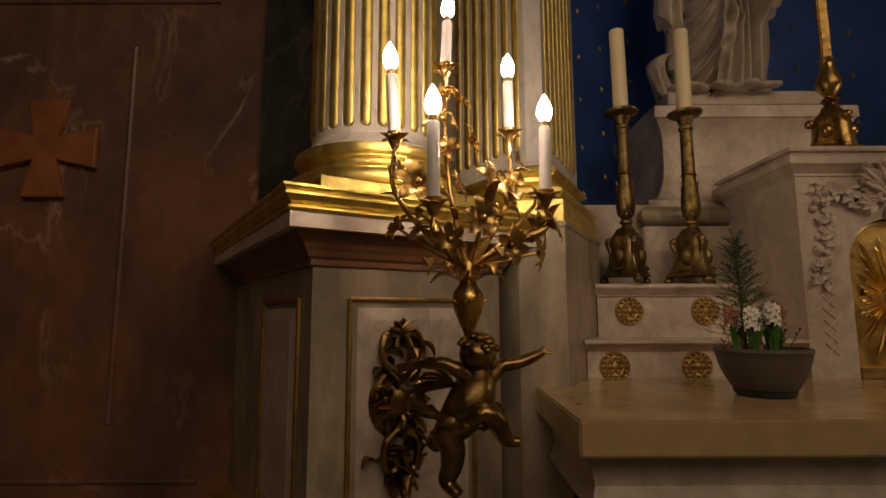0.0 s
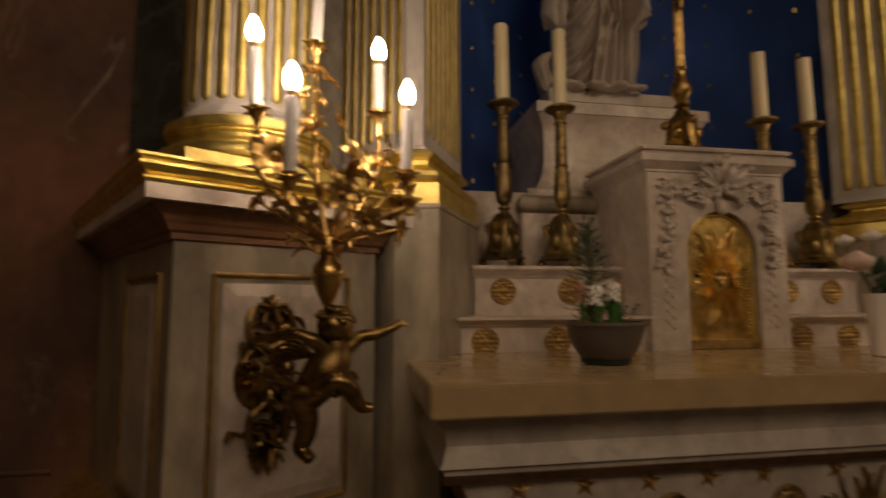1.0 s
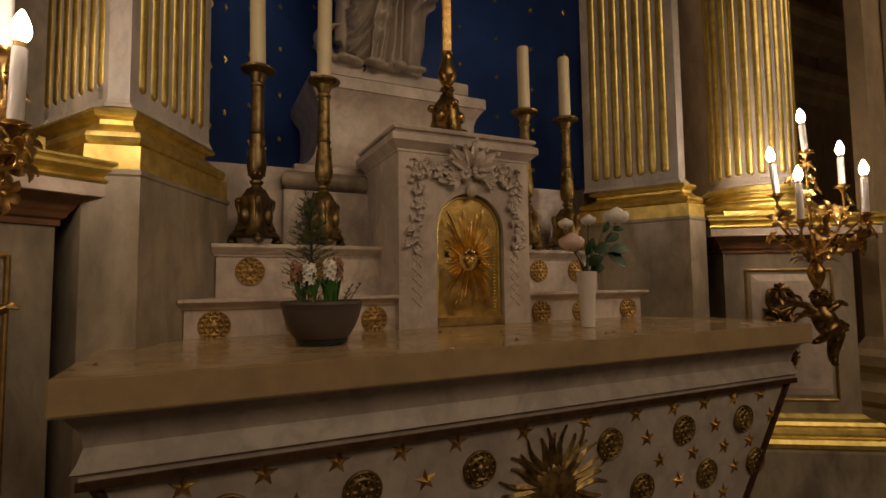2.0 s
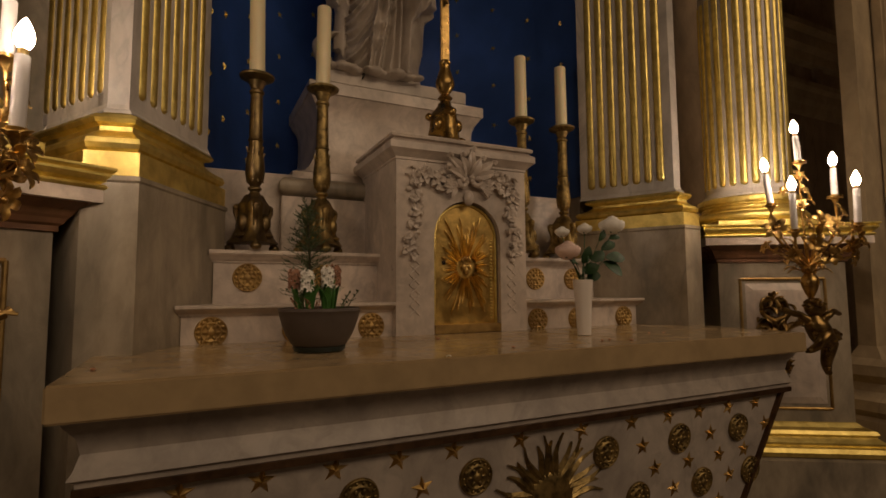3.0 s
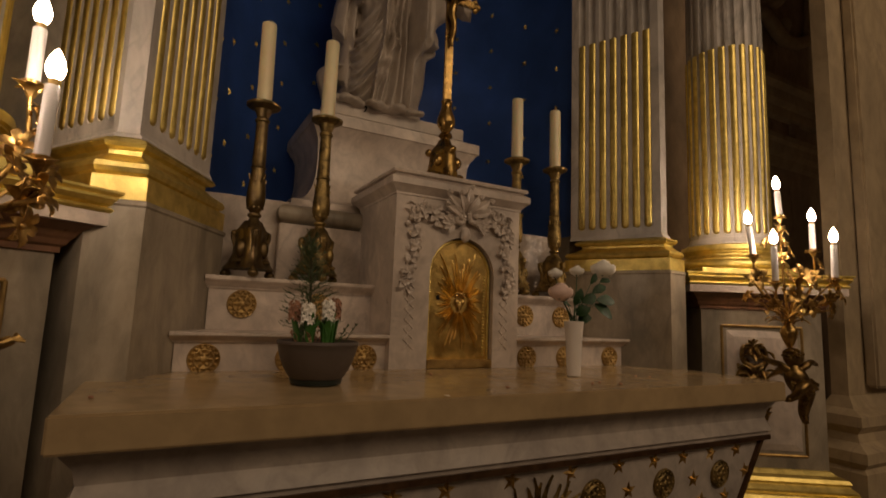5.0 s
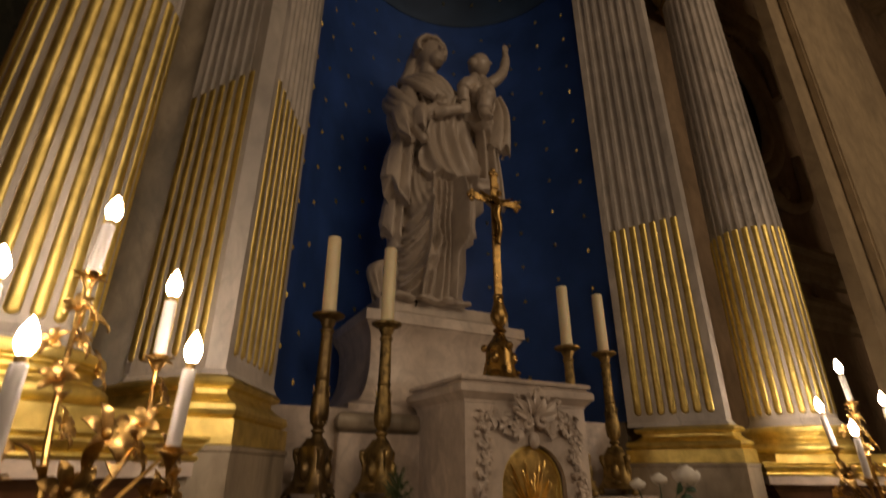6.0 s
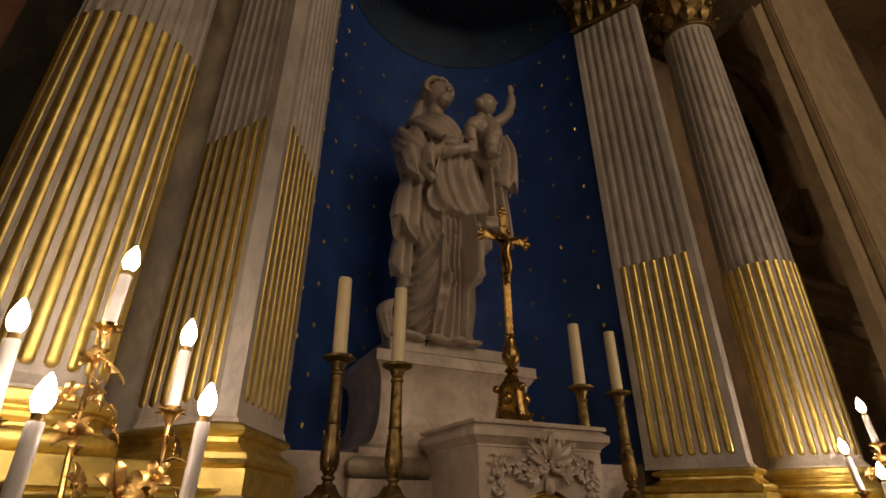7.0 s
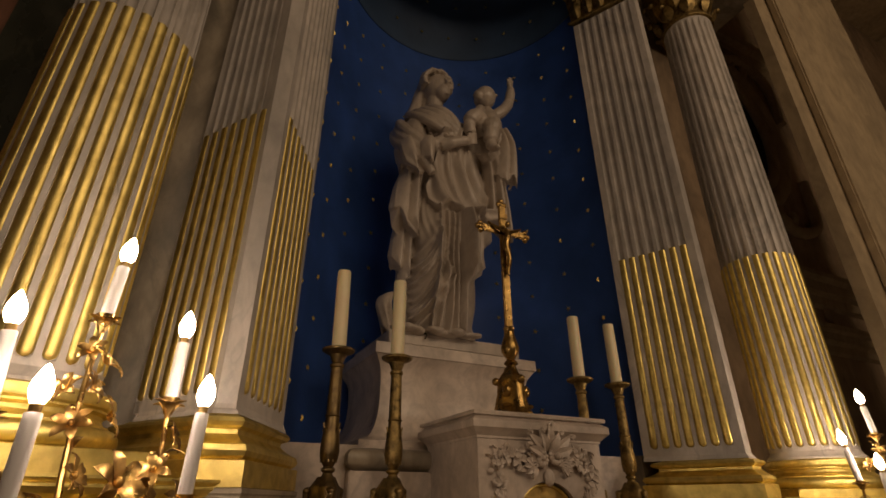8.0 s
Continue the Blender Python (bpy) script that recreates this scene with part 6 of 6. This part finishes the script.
    tube(bm, curve_points([(cx - 0.06, cy - 0.03, 1.52), (cx - 0.10, cy - 0.07, 1.44), (cx - 0.13, cy - 0.09, 1.40), (cx - 0.16, cy - 0.08, 1.42)]), [0.034] * 7 + [0.028] * 6 + [0.022] * 6, 10)
    tube(bm, curve_points([(cx + 0.0, cy - 0.02, 1.31), (cx - 0.03, cy - 0.12, 1.33), (cx - 0.055, cy - 0.15, 1.26), (cx - 0.06, cy - 0.14, 1.17), (cx - 0.05, cy - 0.16, 1.125)]), [0.062] * 6 + [0.056] * 6 + [0.045] * 5 + [0.034] * 4 + [0.03] * 4, 12)
    blob(bm, (cx - 0.05, cy - 0.175, 1.115), (0.024, 0.045, 0.020), (20, 0, 0), 10, 8)
    tube(bm, curve_points([(cx - 0.05, cy - 0.02, 1.31), (cx - 0.13, cy - 0.11, 1.37), (cx - 0.18, cy - 0.11, 1.31), (cx - 0.17, cy - 0.10, 1.24)]), [0.058] * 6 + [0.05] * 6 + [0.036] * 7, 12)
    drape(bm, [(cx + 0.08, cy, 1.40), (cx + 0.11, cy - 0.02, 1.28), (cx + 0.10, cy - 0.03, 1.12), (cx + 0.09, cy - 0.02, 1.00)], 0.15, 2, 0.06, (0.7, 1.1), 14)
    # rocky ground under the feet
    for k in range(14):
        blob(bm, (-0.34 + 0.032 * k + rng.uniform(-0.02, 0.02), -0.20 + rng.uniform(-0.03, 0.02), rng.uniform(0.004, 0.012)), (rng.uniform(0.02, 0.04), 0.035, rng.uniform(0.012, 0.024)), (0, 0, rng.uniform(0, 90)), 10, 8)
    rough = link("statue_draft", bm, STATUE_MARBLE)
    mod = rough.modifiers.new("fuse", "REMESH")
    mod.mode, mod.voxel_size, mod.use_smooth_shade = "VOXEL", 0.0052, True
    soft = rough.modifiers.new("soften", "SMOOTH")
    soft.factor, soft.iterations = 0.5, 1
    graph = bpy.context.evaluated_depsgraph_get()
    me = bpy.data.meshes.new_from_object(rough.evaluated_get(graph))
    draft = rough.data
    bpy.data.objects.remove(rough)
    bpy.data.meshes.remove(draft)
    ob = new("statue", me)
    for p in me.polygons:
        p.use_smooth = True
    ob.matrix_basis = pose(1.352, 2.27, 2.150, 0, 0, -4)
    tagged(ob, "white marble statue of a robed figure with a child", "statue")


statue()

# ---- gilt stars on the niche ----


def niche_stars():
    wall, dome = bpy.data.objects["niche_wall"], bpy.data.objects["niche_dome"]
    bm = bmesh.new()
    rim = []
    for k in range(10):
        a = math.pi / 2 + math.pi * k / 5
        r = 0.018 if k % 2 == 0 else 0.0065
        rim.append(bm.verts.new((r * math.cos(a), 0.0, r * math.sin(a))))
    top = bm.verts.new((0, -0.010, 0))
    for k in range(10):
        bm.faces.new((rim[k], rim[(k + 1) % 10], top))
    bm.faces.new(rim)
    star = part("gilt_star", bm, GOLD, wall)
    rng = random.Random(4)
    first = [star]
    for col in range(12):
        ang = radians(8 + 14.9 * col)
        for row in range(14):
            z = 1.78 + 0.235 * row + (0.118 if col % 2 else 0)
            if z > RIM - 0.06:
                continue
            ob = first.pop() if first else new("gilt_star", star.data)
            ob.parent = wall
            r = NR - 0.002
            ob.matrix_basis = Matrix.Translation((NX - r * math.cos(ang), NY + r * math.sin(ang), z + rng.uniform(-0.012, 0.012))) @ pose(0, 0, 0, rng.uniform(-8, 8), rng.uniform(0, 72), 90 - math.degrees(ang) + rng.uniform(-12, 12))
    for ring, n in ((14, 11), (32, 9), (50, 6), (68, 3)):
        el = radians(ring)
        for k in range(n):
            ang = math.pi * (k + 0.5) / n
            r = NR - 0.016
            p = Vector((NX - r * math.cos(el) * math.cos(ang), NY + r * math.cos(el) * math.sin(ang), RIM + r * math.sin(el)))
            ob = new("gilt_star", star.data)
            ob.parent = dome
            ob.matrix_basis = Matrix.Translation(p) @ pose(0, 0, 0, 0, 0, 90 - math.degrees(ang)) @ pose(0, 0, 0, ring) @ pose(0, 0, 0, 0, rng.uniform(0, 72), 0)


niche_stars()

# ---- flowers on the altar ----


def plant_bowl():
    x0, y0, z0 = 0.787, 1.285, SLAB_Z + 0.001
    ob = thing("plant_bowl", "dark grey planter bowl with hyacinths and a small conifer", "planter", (x0, y0, z0))
    bm = bmesh.new()
    lathe(bm, [(0.054, 0.006), (0.061, 0.008), (0.074, 0.022), (0.086, 0.042), (0.096, 0.066), (0.103, 0.09), (0.106, 0.104), (0.108, 0.106), (0.107, 0.113), (0.104, 0.114), (0.101, 0.110), (0.097, 0.092), (0.02, 0.09)], 48)
    part("bowl", bm, POT, ob, "dark grey plastic bowl", True, 0.6)
    bm = bmesh.new()
    lathe(bm, [(0.058, 0.0), (0.066, 0.002), (0.070, 0.014), (0.068, 0.015), (0.062, 0.006)], 40)
    part("saucer", bm, SAUCER, ob, "dark green saucer", True, 0.6)
    rng = random.Random(21)
    bm = bmesh.new()
    lathe(bm, [(0.099, 0.094), (0.07, 0.099), (0.03, 0.102), (0.001, 0.102)], 24)
    for k in range(60):
        a, r = rng.uniform(0, 6.28), 0.09 * math.sqrt(rng.random())
        blob(bm, (r * math.cos(a), r * math.sin(a), 0.101), (0.008, 0.007, 0.005), u=6, v=4)
    part("soil", bm, SOIL, ob, "brown soil")
    # conifer
    bm = bmesh.new()
    cx, cy = -0.018, 0.035
    tube(bm, [(cx, cy, 0.09), (cx - 0.004, cy, 0.25), (cx - 0.012, cy, 0.395)], [0.005, 0.0035, 0.0012], 6)
    part("conifer_stem", bm, SOIL, ob, "thin brown stem")
    bm = bmesh.new()
    for k in range(90):
        t = (k / 90) ** 0.9
        z = 0.13 + 0.25 * t
        r = 0.074 * (1 - t) ** 0.8 + 0.013
        a = k * 2.4 + rng.uniform(-0.4, 0.4)
        b = Vector((cx - 0.012 * t, cy, z))
        e = b + Vector((r * math.cos(a), r * math.sin(a), rng.uniform(0.01, 0.035)))
        tube(bm, [b, e], [0.0012, 0.0006], 4)
        for q in range(16):
            s = (q + 1) / 16
            p = b.lerp(e, s)
            g = a + rng.uniform(-1.6, 1.6)
            n = p + Vector((0.012 * math.cos(g), 0.012 * math.sin(g), rng.uniform(-0.002, 0.012)))
            leaf(bm, p, n, 0.0011, 0.0, 0.1, 0.0004, 2)
    part("conifer_needles", bm, CONIFER, ob, "dense green needle sprays")["kind"] = "stuff"
    # hyacinths
    heads = [(-0.040, -0.035, 0.172, PETAL, "white hyacinth flower head"), (0.014, -0.03, 0.182, PETAL, "white hyacinth flower head"), (0.036, -0.018, 0.188, WILTED, "wilting brown hyacinth head"), (-0.066, 0.01, 0.178, WILTED, "wilting brown hyacinth head")]
    for hx, hy, hz, mat, lab in heads:
        bm = bmesh.new()
        tube(bm, [(hx * 0.8, hy * 0.8, 0.095), (hx, hy, hz + 0.02)], 0.005, 8)
        part("flower_stalk", bm, LEAF, ob)
        bm = bmesh.new()
        for k in range(26):
            a = k * 2.4
            t = k / 26
            c = Vector((hx + 0.011 * math.cos(a), hy + 0.011 * math.sin(a), hz - 0.012 + 0.048 * t))
            flower(bm, c, (math.cos(a), math.sin(a), 0.25 + 0.5 * t), 0.0105 * (1 if mat is PETAL else 0.85), 5, rng)
        thicken(bm, 0.0006)
        part("flower_head", bm, mat, ob, lab, True)
        n = 6 if mat is PETAL else 2
        for k in range(n):
            a = 2 * math.pi * k / n + 0.5
            b = Vector((hx * 0.8 + 0.008 * math.cos(a), hy * 0.8 + 0.008 * math.sin(a), 0.095))
            e = b + Vector((0.018 * math.cos(a), 0.018 * math.sin(a), 0.065 + rng.uniform(0, 0.03)))
            bm = bmesh.new()
            leaf(bm, b, e, 0.0115, 0.006, 0.35, 0.001, 6)
            part("blade_leaf", bm, LEAF, ob, "upright green blade leaf", True)
    for k in range(14):
        a = rng.uniform(0, 6.28)
        b = Vector((0.07 * math.cos(a), 0.07 * math.sin(a), 0.098))
        e = b + Vector((0.035 * math.cos(a) + 0.01, 0.03 * math.sin(a), rng.uniform(0.02, 0.07)))
        bm = bmesh.new()
        tube(bm, curve_points([b, b.lerp(e, 0.5) + Vector((0.004, 0, 0.01)), e], 3), 0.0012, 5)
        for q in range(4):
            p = b.lerp(e, 0.3 + 0.2 * q)
            leaf(bm, p, p + Vector((rng.uniform(-0.012, 0.012), rng.uniform(-0.012, 0.012), 0.008)), 0.003, 0.001, 0.2, 0.0004, 3)
        part("dry_sprig", bm, WILTED if k % 3 else CONIFER, ob, "thin dry sprig")


plant_bowl()


def rose(bm, c, r, rng):
    c = Vector(c)
    for layer in range(5):
        n = 3 + layer
        q = r * (0.30 + 0.17 * layer)
        for k in range(n):
            a = 2 * math.pi * (k + 0.37 * layer) / n
            rows = []
            for j in range(6):
                t = j / 5
                rad = q * (0.22 + 0.92 * math.sin(0.15 + t * 1.95)) + (0.10 * r * max(0, t - 0.75) / 0.25 if layer > 2 else 0)
                z = -0.70 * r + t * (1.62 - 0.13 * layer) * r
                row = []
                for s in (-1, -0.5, 0, 0.5, 1):
                    b = a + s * (1.15 * math.pi / n + 0.12)
                    e = rad * (1 - 0.05 * abs(s)) + rng.uniform(-0.01, 0.01) * r
                    row.append(bm.verts.new(c + Vector((e * math.cos(b), e * math.sin(b), z - 0.1 * r * abs(s) * t))))
                rows.append(row)
            for lo, hi in zip(rows, rows[1:]):
                for j in range(4):
                    bm.faces.new((lo[j], lo[j + 1], hi[j + 1], hi[j]))
    thicken(bm, 0.0008)


def rose_vase():
    ob = thing("flower_vase", "white ceramic vase with white and pink roses", "vase", (1.702, 1.295, SLAB_Z + 0.001))
    bm = bmesh.new()
    lathe(bm, [(0.021, 0.0), (0.0235, 0.002), (0.0245, 0.02), (0.0275, 0.09), (0.031, 0.15), (0.034, 0.182), (0.0352, 0.19), (0.033, 0.191), (0.0315, 0.182), (0.026, 0.10), (0.01, 0.09)], 36)
    part("vase", bm, CERAMIC, ob, "white glazed tapering vase", True, 0.6)
    rng = random.Random(31)
    blooms = [((-0.062, 0.0, 0.288), 0.040, PINK, "pale pink rose bloom"), ((0.142, 0.0, 0.385), 0.042, PETAL, "open white rose bloom"), ((-0.045, 0.05, 0.36), 0.024, PETAL, "small white rose bud"), ((0.05, 0.04, 0.375), 0.025, PETAL, "small white rose bud")]
    for c, r, mat, lab in blooms:
        bm = bmesh.new()
        rose(bm, c, r, rng)
        part("rose_bloom", bm, mat, ob, lab, True)
        bm = bmesh.new()
        c = Vector(c)
        tube(bm, curve_points([(0.0, 0.0, 0.10), (0.2 * c.x, 0.2 * c.y, 0.2), (0.75 * c.x, 0.75 * c.y, 0.2 + 0.6 * (c.z - 0.2)), c - Vector((0, 0, r * 0.6))]), 0.0022, 6)
        for k in range(5):
            a = 2 * math.pi * k / 5
            b = c - Vector((0, 0, r * 0.62))
            leaf(bm, b, b + Vector((r * 0.7 * math.cos(a), r * 0.7 * math.sin(a), r * 0.1)), r * 0.16, -0.002, 0.2, 0.0006, 4)
        part("rose_stem", bm, DARK_LEAF, ob, "dark green stem")
    sprigs = [((0.10, -0.01, 0.27), (0.19, -0.01, 0.268), 0.022), ((0.10, 0.0, 0.255), (0.165, -0.02, 0.205), 0.024), ((0.10, 0.01, 0.30), (0.155, 0.0, 0.325), 0.018), ((0.03, -0.01, 0.26), (0.085, -0.02, 0.285), 0.02),
              ((0.01, 0.0, 0.215), (0.05, -0.03, 0.24), 0.022), ((-0.01, 0.0, 0.205), (-0.03, -0.035, 0.235), 0.022), ((0.0, 0.0, 0.23), (-0.01, -0.04, 0.27), 0.02), ((0.02, 0.02, 0.25), (0.035, 0.0, 0.31), 0.018),
              ((0.02, 0.0, 0.20), (0.055, -0.03, 0.205), 0.02), ((-0.02, 0.01, 0.25), (-0.06, -0.02, 0.25), 0.016), ((0.08, 0.0, 0.33), (0.105, 0.0, 0.37), 0.012), ((0.13, 0.0, 0.34), (0.17, -0.01, 0.345), 0.012)]
    for a, b, w in sprigs:
        bm = bmesh.new()
        leaf(bm, a, b, w, 0.006, 0.2, 0.0008, 8, Vector((rng.uniform(-0.4, 0.2), -1, rng.uniform(0.2, 0.7))))
        part("rose_leaf", bm, DARK_LEAF, ob, "dark green rose leaf", True)
        bm = bmesh.new()
        tube(bm, [(0.2 * a[0], 0, 0.19), (0.6 * a[0], 0.5 * a[1], 0.19 + 0.6 * (a[2] - 0.19)), a], 0.0014, 5)
        part("leaf_stalk", bm, DARK_LEAF, ob)


rose_vase()


def slab_crumbs():
    rng = random.Random(2)
    for k, (x, y) in enumerate(((1.20, 1.42), (1.23, 1.41), (0.30, 1.17), (1.62, 1.12), (1.66, 1.13), (1.95, 1.24), (2.0, 1.22), (1.28, 1.10), (1.70, 1.08))):
        bm = bmesh.new()
        r = 0.004 + 0.003 * rng.random()
        blob(bm, (0, 0, r * 0.35), (r, r * 0.8, r * 0.45), (0, 0, rng.uniform(0, 180)), 8, 6)
        ob = link("petal_crumb", bm, WILTED, True)
        ob.location = (x, y, SLAB_Z + 0.0005)
        tagged(ob, "tiny dry brown petal crumb on the slab", "debris", "crumbs on the slab")


slab_crumbs()
bm = bmesh.new()
leaf(bm, (0, 0, 0.002), (0.007, -0.012, 0.003), 0.003, 0.002, 0.2, 0.0006, 4)
fallen = link("fallen_petal", bm, PETAL, True)
fallen.location = (1.028, 1.006, SLAB_Z)
tagged(fallen, "small white fallen petal on the slab's edge", "petal")
